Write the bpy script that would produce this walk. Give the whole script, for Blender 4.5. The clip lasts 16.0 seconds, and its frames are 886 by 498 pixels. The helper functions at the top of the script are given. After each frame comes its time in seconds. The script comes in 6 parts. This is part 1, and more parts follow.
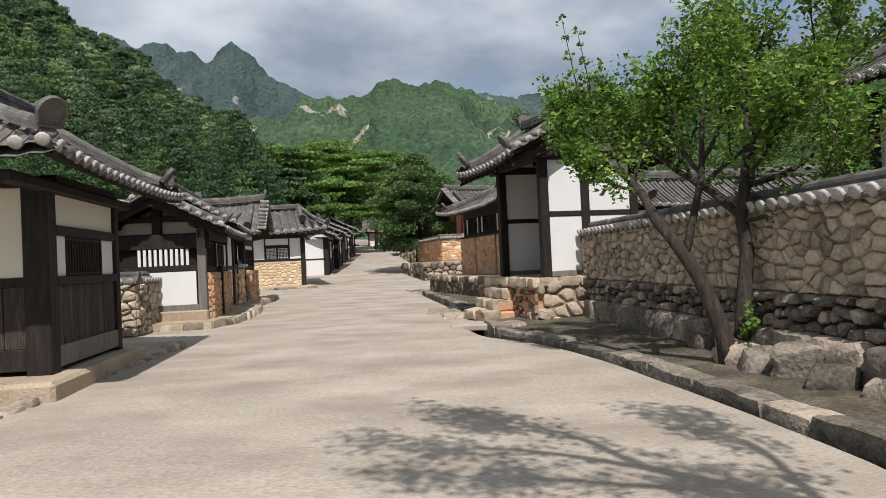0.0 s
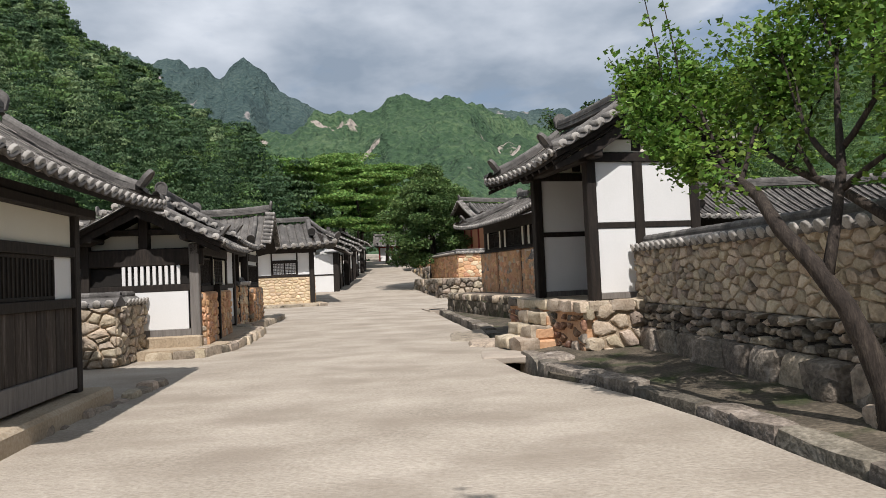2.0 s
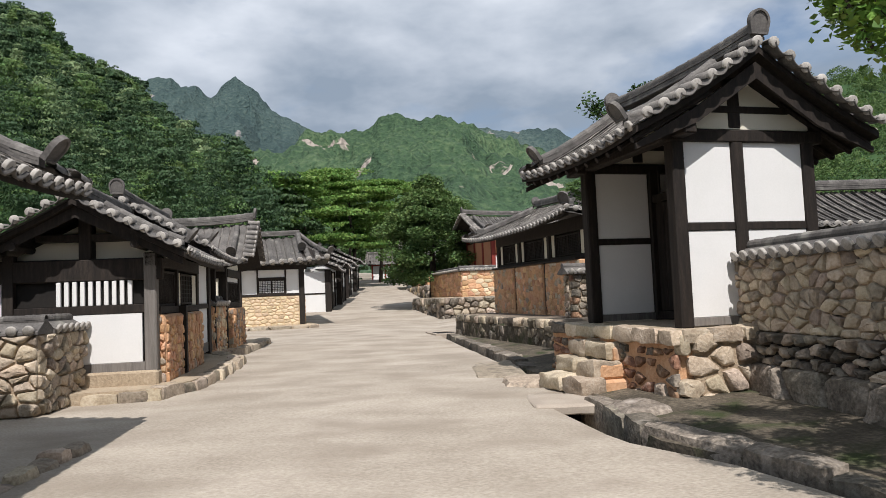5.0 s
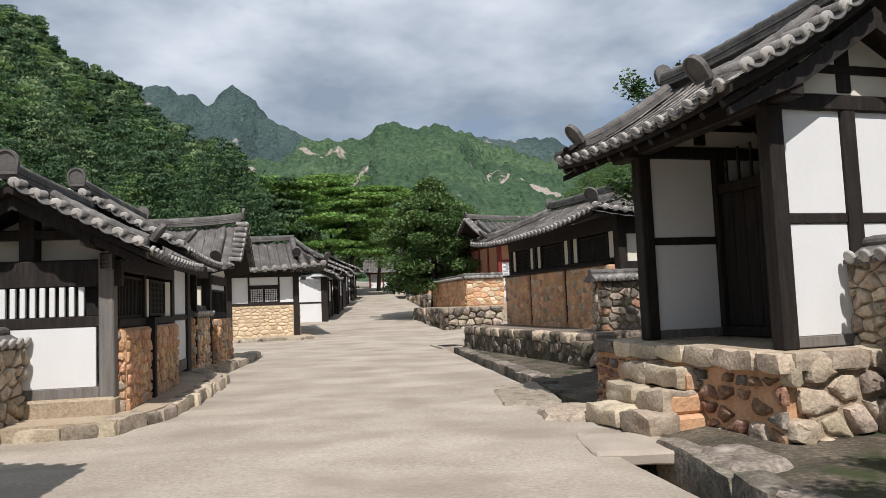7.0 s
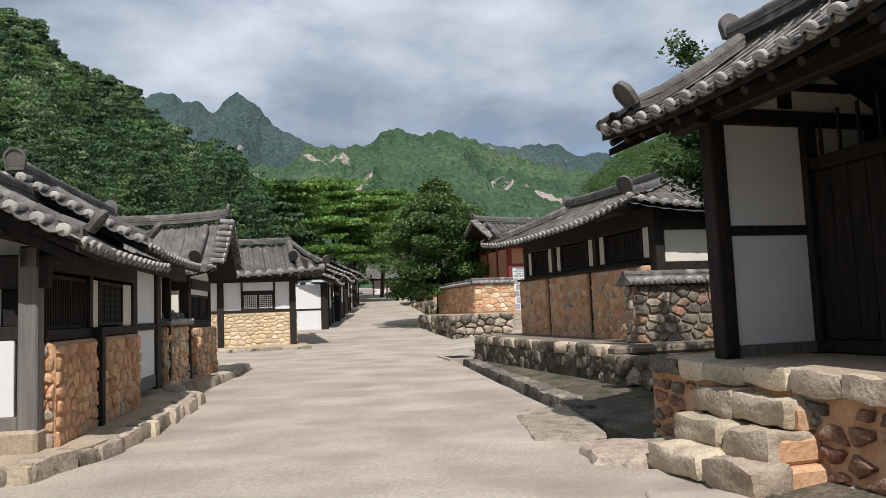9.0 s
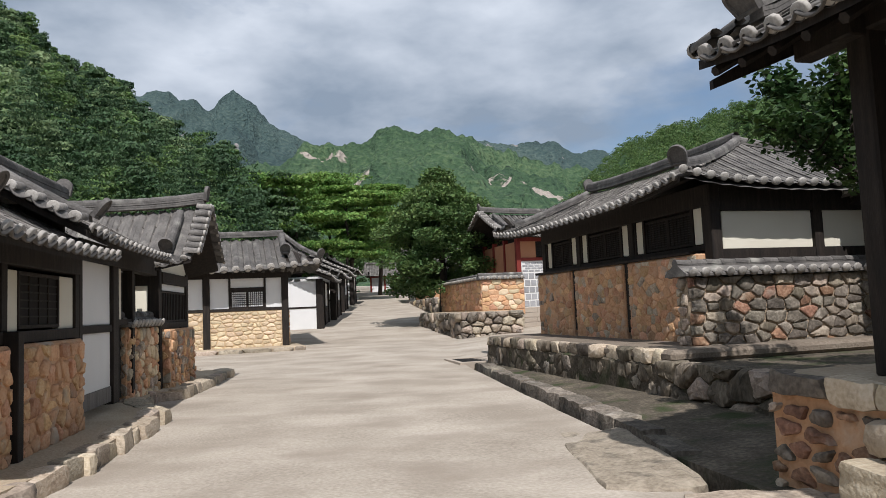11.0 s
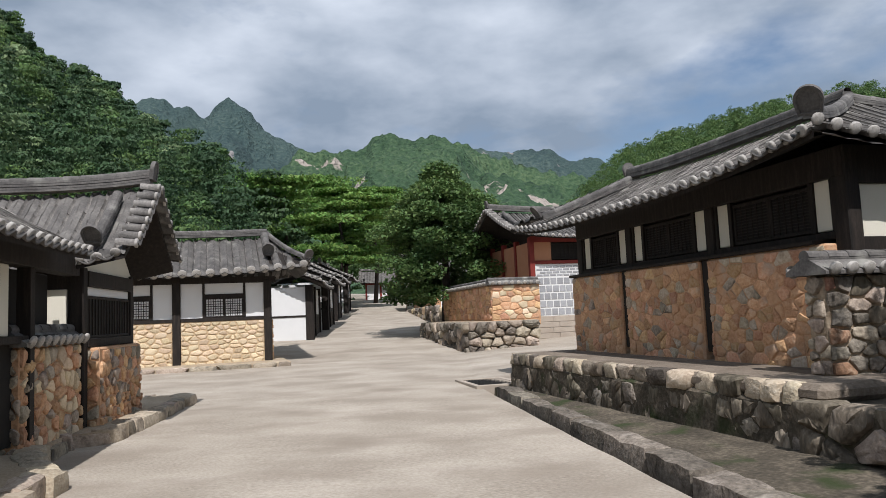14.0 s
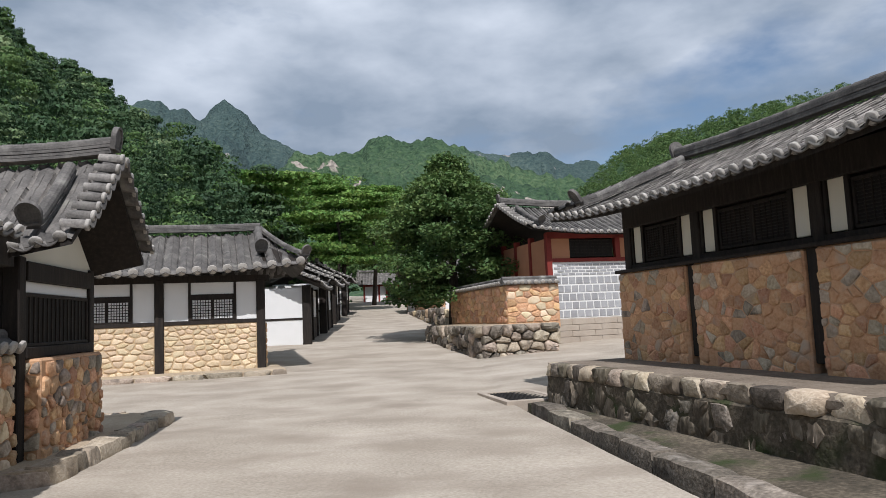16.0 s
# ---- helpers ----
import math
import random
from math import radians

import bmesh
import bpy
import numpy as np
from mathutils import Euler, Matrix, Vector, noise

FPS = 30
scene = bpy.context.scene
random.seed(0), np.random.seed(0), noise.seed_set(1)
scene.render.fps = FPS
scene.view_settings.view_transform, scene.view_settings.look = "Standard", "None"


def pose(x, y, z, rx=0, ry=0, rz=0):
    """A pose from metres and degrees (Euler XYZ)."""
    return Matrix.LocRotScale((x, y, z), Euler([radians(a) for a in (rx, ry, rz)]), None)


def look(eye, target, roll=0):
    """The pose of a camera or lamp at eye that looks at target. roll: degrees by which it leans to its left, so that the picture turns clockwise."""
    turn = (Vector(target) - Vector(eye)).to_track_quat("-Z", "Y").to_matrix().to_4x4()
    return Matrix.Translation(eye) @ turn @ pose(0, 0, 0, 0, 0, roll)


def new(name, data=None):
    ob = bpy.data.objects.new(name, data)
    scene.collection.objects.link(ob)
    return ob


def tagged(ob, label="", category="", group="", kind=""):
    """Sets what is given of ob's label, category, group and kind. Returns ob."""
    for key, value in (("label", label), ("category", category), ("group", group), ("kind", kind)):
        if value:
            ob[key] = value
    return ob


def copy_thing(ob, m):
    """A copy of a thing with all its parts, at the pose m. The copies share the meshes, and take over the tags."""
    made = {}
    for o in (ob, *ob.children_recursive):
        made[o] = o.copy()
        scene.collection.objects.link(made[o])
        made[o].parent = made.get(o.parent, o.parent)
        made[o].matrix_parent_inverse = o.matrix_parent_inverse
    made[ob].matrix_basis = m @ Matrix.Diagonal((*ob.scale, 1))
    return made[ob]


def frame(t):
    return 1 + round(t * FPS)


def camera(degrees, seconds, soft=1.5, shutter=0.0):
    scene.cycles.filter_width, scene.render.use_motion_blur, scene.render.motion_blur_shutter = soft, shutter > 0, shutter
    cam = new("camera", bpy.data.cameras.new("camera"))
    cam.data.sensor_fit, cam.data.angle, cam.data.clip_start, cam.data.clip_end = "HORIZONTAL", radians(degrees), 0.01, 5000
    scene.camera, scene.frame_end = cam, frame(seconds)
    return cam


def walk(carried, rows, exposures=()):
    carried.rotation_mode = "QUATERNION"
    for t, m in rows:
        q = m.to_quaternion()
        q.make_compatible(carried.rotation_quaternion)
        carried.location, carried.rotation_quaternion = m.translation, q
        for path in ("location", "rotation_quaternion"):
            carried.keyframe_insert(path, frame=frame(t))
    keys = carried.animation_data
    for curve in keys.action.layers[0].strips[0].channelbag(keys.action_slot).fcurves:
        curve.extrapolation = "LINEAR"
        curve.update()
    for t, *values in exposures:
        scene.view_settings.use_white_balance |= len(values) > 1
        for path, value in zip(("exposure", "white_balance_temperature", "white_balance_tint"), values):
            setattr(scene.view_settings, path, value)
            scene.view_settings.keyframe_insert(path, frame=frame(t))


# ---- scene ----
cam = camera(63.6, 16.0, soft=0.75)
PATH = [
    (0, (0.197, 0.149, 1.479), (0.176, 2.148, 1.511), -2.6),
    (0.5, (0.111, 0.75, 1.515), (0.077, 2.75, 1.55), -2.6),
    (1, (0.022, 1.334, 1.555), (-0.019, 3.333, 1.6), -2.6),
    (1.5, (-0.104, 1.904, 1.588), (-0.152, 3.902, 1.647), -2.5),
    (2, (-0.205, 2.515, 1.592), (-0.252, 4.513, 1.666), -2.5),
    (2.5, (-0.33, 3.088, 1.597), (-0.372, 5.086, 1.681), -2.5),
    (3, (-0.427, 3.682, 1.599), (-0.465, 5.68, 1.693), -2.5),
    (3.5, (-0.573, 4.279, 1.587), (-0.605, 6.276, 1.69), -2.5),
    (4, (-0.693, 4.859, 1.587), (-0.722, 6.856, 1.699), -2.4),
    (4.5, (-0.813, 5.471, 1.592), (-0.837, 7.468, 1.712), -2.4),
    (7, (-1.322, 8.405, 1.642), (-1.331, 10.4, 1.793), -2.3),
    (7.5, (-1.36, 8.99, 1.645), (-1.369, 10.984, 1.803), -2.3),
    (8, (-1.397, 9.594, 1.637), (-1.41, 11.587, 1.802), -2.3),
    (8.5, (-1.416, 10.155, 1.645), (-1.433, 12.148, 1.815), -2.3),
    (9, (-1.457, 10.74, 1.651), (-1.477, 12.732, 1.821), -2.3),
    (11.5, (-1.884, 13.904, 1.662), (-1.894, 15.897, 1.825), -2.5),
    (12, (-1.932, 14.536, 1.673), (-1.94, 16.529, 1.837), -2.5),
    (12.5, (-2.005, 15.143, 1.686), (-2.01, 17.135, 1.855), -2.6),
    (13, (-2.064, 15.782, 1.697), (-2.066, 17.774, 1.874), -2.5),
    (13.5, (-2.122, 16.423, 1.702), (-2.122, 18.415, 1.885), -2.5),
    (14, (-2.236, 17.071, 1.725), (-2.234, 19.062, 1.91), -2.5),
    (14.5, (-2.343, 17.716, 1.735), (-2.339, 19.707, 1.923), -2.5),
    (15, (-2.49, 18.343, 1.748), (-2.484, 20.334, 1.937), -2.5),
    (15.5, (-2.625, 18.979, 1.736), (-2.616, 20.969, 1.928), -2.5),
    (16, (-2.763, 19.576, 1.743), (-2.75, 21.567, 1.935), -2.5),
]
walk(cam, [(t, look(e, g, r)) for t, e, g, r in PATH], [(0.0, 0.14, 6450, 10), (4.5, 0.24, 6400, 10), (7.0, 0.18, 6350, 10), (12.0, 0.14, 6200, 10), (16.0, 0.08, 6100, 10)])

# ---- light ----
SUN_EL, SUN_AZ = 54.0, 9.0          # elevation; degrees to the right of straight behind the walk
world = bpy.data.worlds.new("world")
scene.world = world
world.use_nodes = True
wn, wl = world.node_tree.nodes, world.node_tree.links
wn.clear()
w_out = wn.new("ShaderNodeOutputWorld")
w_bg = wn.new("ShaderNodeBackground")
w_sky = wn.new("ShaderNodeTexSky")
w_sky.sky_type, w_sky.sun_disc = "NISHITA", False
w_sky.sun_elevation, w_sky.sun_rotation = radians(SUN_EL), radians(180 - SUN_AZ)
w_sky.air_density, w_sky.dust_density = 1.0, 1.0
w_co = wn.new("ShaderNodeTexCoord")
w_map = wn.new("ShaderNodeMapping")
w_map.inputs["Scale"].default_value = (1.0, 1.0, 2.2)
w_map.inputs["Location"].default_value = (0.35, 0.1, 0.4)
w_n1 = wn.new("ShaderNodeTexNoise")
w_n1.inputs["Scale"].default_value, w_n1.inputs["Detail"].default_value = 2.2, 8.0
w_n1.inputs["Roughness"].default_value = 0.52
w_r1 = wn.new("ShaderNodeValToRGB")
w_r1.color_ramp.elements[0].position, w_r1.color_ramp.elements[1].position = 0.38, 0.5
w_n2 = wn.new("ShaderNodeTexNoise")
w_n2.inputs["Scale"].default_value, w_n2.inputs["Detail"].default_value = 3.4, 6.0
w_r2 = wn.new("ShaderNodeValToRGB")
w_r2.color_ramp.elements[0].position, w_r2.color_ramp.elements[1].position = 0.36, 0.66
w_r2.color_ramp.elements[0].color = (2.8, 3.4, 4.25, 1)
w_r2.color_ramp.elements[1].color = (7.5, 7.9, 8.6, 1)
w_mix = wn.new("ShaderNodeMixRGB")
w_bg.inputs["Strength"].default_value = 0.092
wl.new(w_co.outputs["Generated"], w_map.inputs["Vector"])
wl.new(w_map.outputs[0], w_n1.inputs["Vector"])
wl.new(w_map.outputs[0], w_n2.inputs["Vector"])
wl.new(w_n1.outputs[0], w_r1.inputs[0])
wl.new(w_n2.outputs[0], w_r2.inputs[0])
wl.new(w_r1.outputs[0], w_mix.inputs[0])
wl.new(w_sky.outputs[0], w_mix.inputs[1])
wl.new(w_r2.outputs[0], w_mix.inputs[2])
wl.new(w_mix.outputs[0], w_bg.inputs["Color"])
wl.new(w_bg.outputs[0], w_out.inputs["Surface"])
sun = new("sun", bpy.data.lights.new("sun", "SUN"))
sun.data.energy, sun.data.angle, sun.data.color = 4.5, radians(0.6), (1.0, 0.95, 0.92)
_e, _a = radians(SUN_EL), radians(SUN_AZ)
SUN_DIR = Vector((math.sin(_a) * math.cos(_e), -math.cos(_a) * math.cos(_e), math.sin(_e)))
sun.matrix_world = look(SUN_DIR * 50, (0, 0, 0))


# ---- materials ----
def material(name, stops, scale=3.0, fine=30.0, rough=0.85, bump=0.3, per=0.0, island=0.0, stretch=(1, 1, 1), spots=None, spot_scale=1.2,
             spot_at=(0.55, 0.7), dist=0.01, coords="Object", metal=0.0, trans=0.0, hue=0.0, mix=0.4):
    """A two-scale procedural surface. stops: colours of the broad variation; spots: a second colour in patches; per, island: how far
    single pieces differ in brightness."""
    m = bpy.data.materials.new(name)
    m.use_nodes = True
    n, l = m.node_tree.nodes, m.node_tree.links
    b = n["Principled BSDF"]
    co, mp = n.new("ShaderNodeTexCoord"), n.new("ShaderNodeMapping")
    mp.inputs["Scale"].default_value = stretch
    info = n.new("ShaderNodeObjectInfo")
    if per:
        off = n.new("ShaderNodeVectorMath")
        off.operation = "MULTIPLY_ADD"
        comb = n.new("ShaderNodeCombineXYZ")
        for i in range(3):
            l.new(info.outputs["Random"], comb.inputs[i])
        off.inputs[1].default_value = (37, 53, 71)
        l.new(comb.outputs[0], off.inputs[0])
        l.new(co.outputs[coords], off.inputs[2])
        l.new(off.outputs[0], mp.inputs[0])
    else:
        l.new(co.outputs[coords], mp.inputs[0])
    n1, n2 = n.new("ShaderNodeTexNoise"), n.new("ShaderNodeTexNoise")
    n1.inputs["Scale"].default_value, n1.inputs["Detail"].default_value = scale, 5
    n2.inputs["Scale"].default_value, n2.inputs["Detail"].default_value = fine, 4
    for x in (n1, n2):
        l.new(mp.outputs[0], x.inputs["Vector"])
    ramp = n.new("ShaderNodeValToRGB")
    el = ramp.color_ramp.elements
    while len(el) < len(stops):
        el.new(0.5)
    for i, c in enumerate(stops):
        el[i].position = 0.3 + 0.4 * i / max(1, len(stops) - 1)
        el[i].color = (*c, 1)
    blend = n.new("ShaderNodeMixRGB")
    blend.inputs[0].default_value = mix
    l.new(n1.outputs[0], blend.inputs[1])
    l.new(n2.outputs[0], blend.inputs[2])
    l.new(blend.outputs[0], ramp.inputs[0])
    colour = ramp.outputs[0]
    if spots:
        n3, r3, mx = n.new("ShaderNodeTexNoise"), n.new("ShaderNodeValToRGB"), n.new("ShaderNodeMixRGB")
        n3.inputs["Scale"].default_value, n3.inputs["Detail"].default_value = spot_scale, 6
        l.new(mp.outputs[0], n3.inputs["Vector"])
        r3.color_ramp.elements[0].position, r3.color_ramp.elements[1].position = spot_at
        l.new(n3.outputs[0], r3.inputs[0])
        l.new(r3.outputs[0], mx.inputs[0])
        l.new(colour, mx.inputs[1])
        mx.inputs[2].default_value = (*spots, 1)
        colour = mx.outputs[0]
    if per or island:
        hs, rng = n.new("ShaderNodeHueSaturation"), n.new("ShaderNodeMapRange")
        k = per or island
        if per:
            src = info.outputs["Random"]
        else:
            src = n.new("ShaderNodeNewGeometry").outputs["Random Per Island"]
        rng.inputs["To Min"].default_value, rng.inputs["To Max"].default_value = 1 - k, 1 + k
        l.new(src, rng.inputs["Value"])
        l.new(rng.outputs[0], hs.inputs["Value"])
        if hue:
            r2, md = n.new("ShaderNodeMapRange"), n.new("ShaderNodeMath")
            md.operation = "FRACT"
            ml = n.new("ShaderNodeMath")
            ml.operation = "MULTIPLY"
            ml.inputs[1].default_value = 7.31
            l.new(src, ml.inputs[0])
            l.new(ml.outputs[0], md.inputs[0])
            r2.inputs["To Min"].default_value, r2.inputs["To Max"].default_value = 0.5 - hue, 0.5 + hue
            l.new(md.outputs[0], r2.inputs["Value"])
            l.new(r2.outputs[0], hs.inputs["Hue"])
        l.new(colour, hs.inputs["Color"])
        colour = hs.outputs[0]
    l.new(colour, b.inputs["Base Color"])
    b.inputs["Roughness"].default_value, b.inputs["Metallic"].default_value = rough, metal
    b.inputs["Specular IOR Level"].default_value = 0.3
    if bump:
        bp = n.new("ShaderNodeBump")
        bp.inputs["Strength"].default_value, bp.inputs["Distance"].default_value = bump, dist
        l.new(blend.outputs[0], bp.inputs["Height"])
        l.new(bp.outputs[0], b.inputs["Normal"])
    if trans:
        tr, add = n.new("ShaderNodeBsdfTranslucent"), n.new("ShaderNodeMixShader")
        add.inputs[0].default_value = trans
        l.new(colour, tr.inputs["Color"])
        l.new(b.outputs[0], add.inputs[1])
        l.new(tr.outputs[0], add.inputs[2])
        l.new(add.outputs[0], n["Material Output"].inputs["Surface"])
    return m


ROAD = material("road_surface", [(0.235, 0.196, 0.153), (0.36, 0.312, 0.25), (0.48, 0.42, 0.348)], 0.8, 34, 0.95, 1.0, spots=(0.265, 0.222, 0.174), spot_scale=0.9, spot_at=(0.48, 0.72), dist=0.03, stretch=(0.7, 1.0, 1), mix=0.5)
EARTH = material("bare_earth", [(0.24, 0.185, 0.125), (0.37, 0.295, 0.205), (0.46, 0.385, 0.29)], 1.2, 25, 0.95, 1.0, dist=0.03, mix=0.5)
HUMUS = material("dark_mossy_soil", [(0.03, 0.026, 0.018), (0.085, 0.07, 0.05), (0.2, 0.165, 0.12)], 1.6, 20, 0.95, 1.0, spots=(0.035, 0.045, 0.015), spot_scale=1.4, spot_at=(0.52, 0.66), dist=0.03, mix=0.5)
CONCRETE = material("pale_concrete", [(0.3, 0.25, 0.2), (0.43, 0.37, 0.3)], 2, 40, 0.9, 0.4)
PLASTER = material("white_plaster", [(0.63, 0.625, 0.6), (0.7, 0.69, 0.67)], 1.5, 50, 0.85, 0.15, dist=0.004)
# Darker than EARTH: the eave's shade put into the terrace top's colour.
SHADEDIRT = material("eave_shaded_dirt", [(0.105, 0.083, 0.062), (0.185, 0.15, 0.114), (0.27, 0.225, 0.175)], 1.6, 25, 0.95, 1.0, dist=0.03, mix=0.5)
CREAM = material("cream_plaster", [(0.62, 0.58, 0.47), (0.68, 0.64, 0.53)], 1.5, 50, 0.85, 0.12, dist=0.004)
TIMBER = material("dark_timber", [(0.007, 0.0055, 0.0045), (0.017, 0.0125, 0.0095), (0.036, 0.027, 0.02)], 4, 30, 0.75, 0.5, stretch=(4, 4, 0.5))
BOARD = material("weathered_boards", [(0.018, 0.014, 0.011), (0.04, 0.03, 0.023), (0.12, 0.1, 0.085)], 3, 22, 0.8, 0.5, per=0.3, stretch=(5, 5, 0.35))
GREYWOOD = material("grey_wood", [(0.1, 0.09, 0.08), (0.22, 0.2, 0.18)], 3, 22, 0.85, 0.5, stretch=(5, 5, 0.35))
# Near-black colour stands in for shade in rooms and recesses; also iron bars.
DARK = material("shade_black_and_iron", [(0.01, 0.009, 0.008), (0.02, 0.017, 0.014)], 2, 20, 0.9, 0)
TILE = material("clay_roof_tile", [(0.085, 0.078, 0.072), (0.195, 0.18, 0.163), (0.3, 0.275, 0.245)], 3, 30, 0.85, 0.4, per=0.34, spots=(0.34, 0.325, 0.285), spot_scale=2.5, spot_at=(0.58, 0.72))
# Darker than TILE: shade of the gaps between tile rows put into its colour.
TILES = material("clay_tile_bed", [(0.05, 0.046, 0.043), (0.108, 0.1, 0.092), (0.18, 0.167, 0.15)], 3, 30, 0.85, 0.4, island=0.28, spots=(0.25, 0.24, 0.21), spot_scale=2.0, spot_at=(0.58, 0.74))
CAP = material("lime_mortar_cap", [(0.2, 0.185, 0.165), (0.36, 0.335, 0.3), (0.5, 0.47, 0.43)], 6, 40, 0.9, 0.4, per=0.15)
STONE = material("granite_stone", [(0.17, 0.135, 0.1), (0.33, 0.27, 0.205), (0.47, 0.395, 0.31)], 5, 24, 0.92, 1.0, per=0.32, hue=0.015, spots=(0.1, 0.085, 0.07), spot_scale=3.5, spot_at=(0.56, 0.74), dist=0.035, mix=0.5)
DARKSTONE = material("dark_and_shaded_granite", [(0.05, 0.043, 0.034), (0.15, 0.128, 0.1), (0.29, 0.25, 0.2)], 4.5, 22, 0.92, 1.0, per=0.4, hue=0.012, spots=(0.36, 0.32, 0.27), spot_scale=3.0, spot_at=(0.58, 0.78), dist=0.035, mix=0.5)
ORANGESTONE = material("ochre_stone", [(0.33, 0.175, 0.09), (0.53, 0.31, 0.17), (0.6, 0.43, 0.285)], 5, 24, 0.92, 1.0, per=0.26, hue=0.014, spots=(0.3, 0.24, 0.18), spot_scale=2.5, spot_at=(0.58, 0.78), dist=0.035, mix=0.5)
YELLOWSTONE = material("yellow_stone", [(0.42, 0.31, 0.19), (0.6, 0.475, 0.315), (0.68, 0.56, 0.4)], 3.5, 26, 0.9, 0.8, per=0.2, hue=0.012, dist=0.025)
REDMUD = material("orange_mud", [(0.37, 0.2, 0.105), (0.52, 0.305, 0.17), (0.56, 0.375, 0.245)], 3, 20, 0.95, 1.0, spots=(0.42, 0.34, 0.26), spot_scale=1.5, dist=0.03, mix=0.5)
MUD = material("brown_mud", [(0.2, 0.148, 0.098), (0.33, 0.255, 0.175), (0.4, 0.32, 0.23)], 3, 24, 0.95, 1.0, dist=0.03, mix=0.5)
RUSTSTONE = material("rust_brown_stone", [(0.1, 0.06, 0.042), (0.25, 0.14, 0.085), (0.4, 0.27, 0.185)], 5, 24, 0.92, 1.0, per=0.3, hue=0.012, spots=(0.42, 0.34, 0.26), spot_scale=3.0, spot_at=(0.58, 0.75), dist=0.035, mix=0.5)
MOSSROCK = material("streaked_dark_rock", [(0.04, 0.034, 0.025), (0.135, 0.112, 0.08), (0.31, 0.265, 0.2)], 3.2, 20, 0.92, 1.0, per=0.28, hue=0.01, stretch=(1, 1, 0.35), dist=0.035, mix=0.45)
PALESTONE = material("pale_sandstone", [(0.27, 0.21, 0.145), (0.44, 0.36, 0.26), (0.56, 0.485, 0.38)], 4, 26, 0.92, 1.0, per=0.22, hue=0.01, spots=(0.2, 0.16, 0.12), spot_scale=3.2, spot_at=(0.58, 0.76), dist=0.03, mix=0.5)
YELLOWMUD = material("yellow_mud", [(0.44, 0.31, 0.18), (0.54, 0.41, 0.26)], 2, 22, 0.95, 0.6, dist=0.02)
GREYBRICK = material("grey_brick", [(0.26, 0.26, 0.265), (0.36, 0.36, 0.36)], 4, 30, 0.9, 0.3, per=0.12)
LIME = material("lime_joint", [(0.6, 0.59, 0.56), (0.7, 0.69, 0.66)], 3, 40, 0.9, 0.2)
REDPAINT = material("red_painted_wood", [(0.15, 0.02, 0.015), (0.22, 0.035, 0.025)], 3, 30, 0.7, 0.2)
OCHRE = material("ochre_plaster", [(0.4, 0.19, 0.1), (0.46, 0.23, 0.13)], 2, 40, 0.9, 0.15)
BARK = material("tree_bark", [(0.015, 0.012, 0.01), (0.04, 0.031, 0.025), (0.09, 0.072, 0.056)], 5, 26, 0.95, 1.0, stretch=(3, 3, 0.7), dist=0.03)
LEAF = material("fresh_leaf", [(0.055, 0.12, 0.02), (0.125, 0.225, 0.036), (0.26, 0.37, 0.07)], 0.8, 6, 0.5, 0, island=0.45, hue=0.018, trans=0.36)
DARKLEAF = material("dark_leaf", [(0.016, 0.042, 0.012), (0.045, 0.09, 0.024), (0.095, 0.15, 0.042)], 0.7, 4, 0.6, 0, island=0.35, hue=0.015, trans=0.25)
PINE = material("pine_needles", [(0.06, 0.135, 0.03), (0.15, 0.26, 0.06), (0.25, 0.37, 0.095)], 0.3, 2, 0.65, 0, island=0.3, hue=0.02, trans=0.32)
BROADLEAF = material("broad_tree_leaf", [(0.03, 0.068, 0.022), (0.09, 0.152, 0.045), (0.18, 0.255, 0.08)], 0.3, 2, 0.65, 0, island=0.35, hue=0.018, trans=0.3)
WOODS = material("hill_woods_leaf", [(0.028, 0.062, 0.02), (0.085, 0.15, 0.045), (0.19, 0.27, 0.085)], 0.12, 0.5, 0.7, 0, island=0.35, hue=0.015, trans=0.25)
PINEWOODS = material("hill_pine_needles", [(0.014, 0.038, 0.018), (0.045, 0.088, 0.036), (0.1, 0.155, 0.06)], 0.12, 0.5, 0.7, 0, island=0.3, hue=0.012, trans=0.2)
PALEWOODS = material("silver_green_leaf", [(0.07, 0.115, 0.05), (0.15, 0.215, 0.095), (0.25, 0.32, 0.16)], 0.2, 0.7, 0.7, 0, island=0.3, hue=0.015, trans=0.25)
HILL = material("hill_forest_floor", [(0.018, 0.045, 0.014), (0.035, 0.075, 0.022)], 0.05, 0.4, 0.9, 0.8, dist=1.5)
# Wide dark-to-pale range stands in for valley and cloud shade on the slopes.
MOUNT = material("mountain_forest_and_shade", [(0.013, 0.036, 0.02), (0.048, 0.09, 0.043), (0.12, 0.172, 0.082)], 0.0045, 0.15, 0.95, 1.0, spots=(0.36, 0.31, 0.265), spot_scale=0.011, spot_at=(0.67, 0.685), dist=20, mix=0.52)
# Bluer and greyer than MOUNT: distance haze put into the forest colour.
PEAK = material("hazy_peak_forest", [(0.02, 0.04, 0.044), (0.047, 0.077, 0.072), (0.095, 0.13, 0.112)], 0.005, 0.12, 0.95, 1.0, spots=(0.25, 0.23, 0.22), spot_scale=0.011, spot_at=(0.645, 0.665), dist=22, mix=0.55)


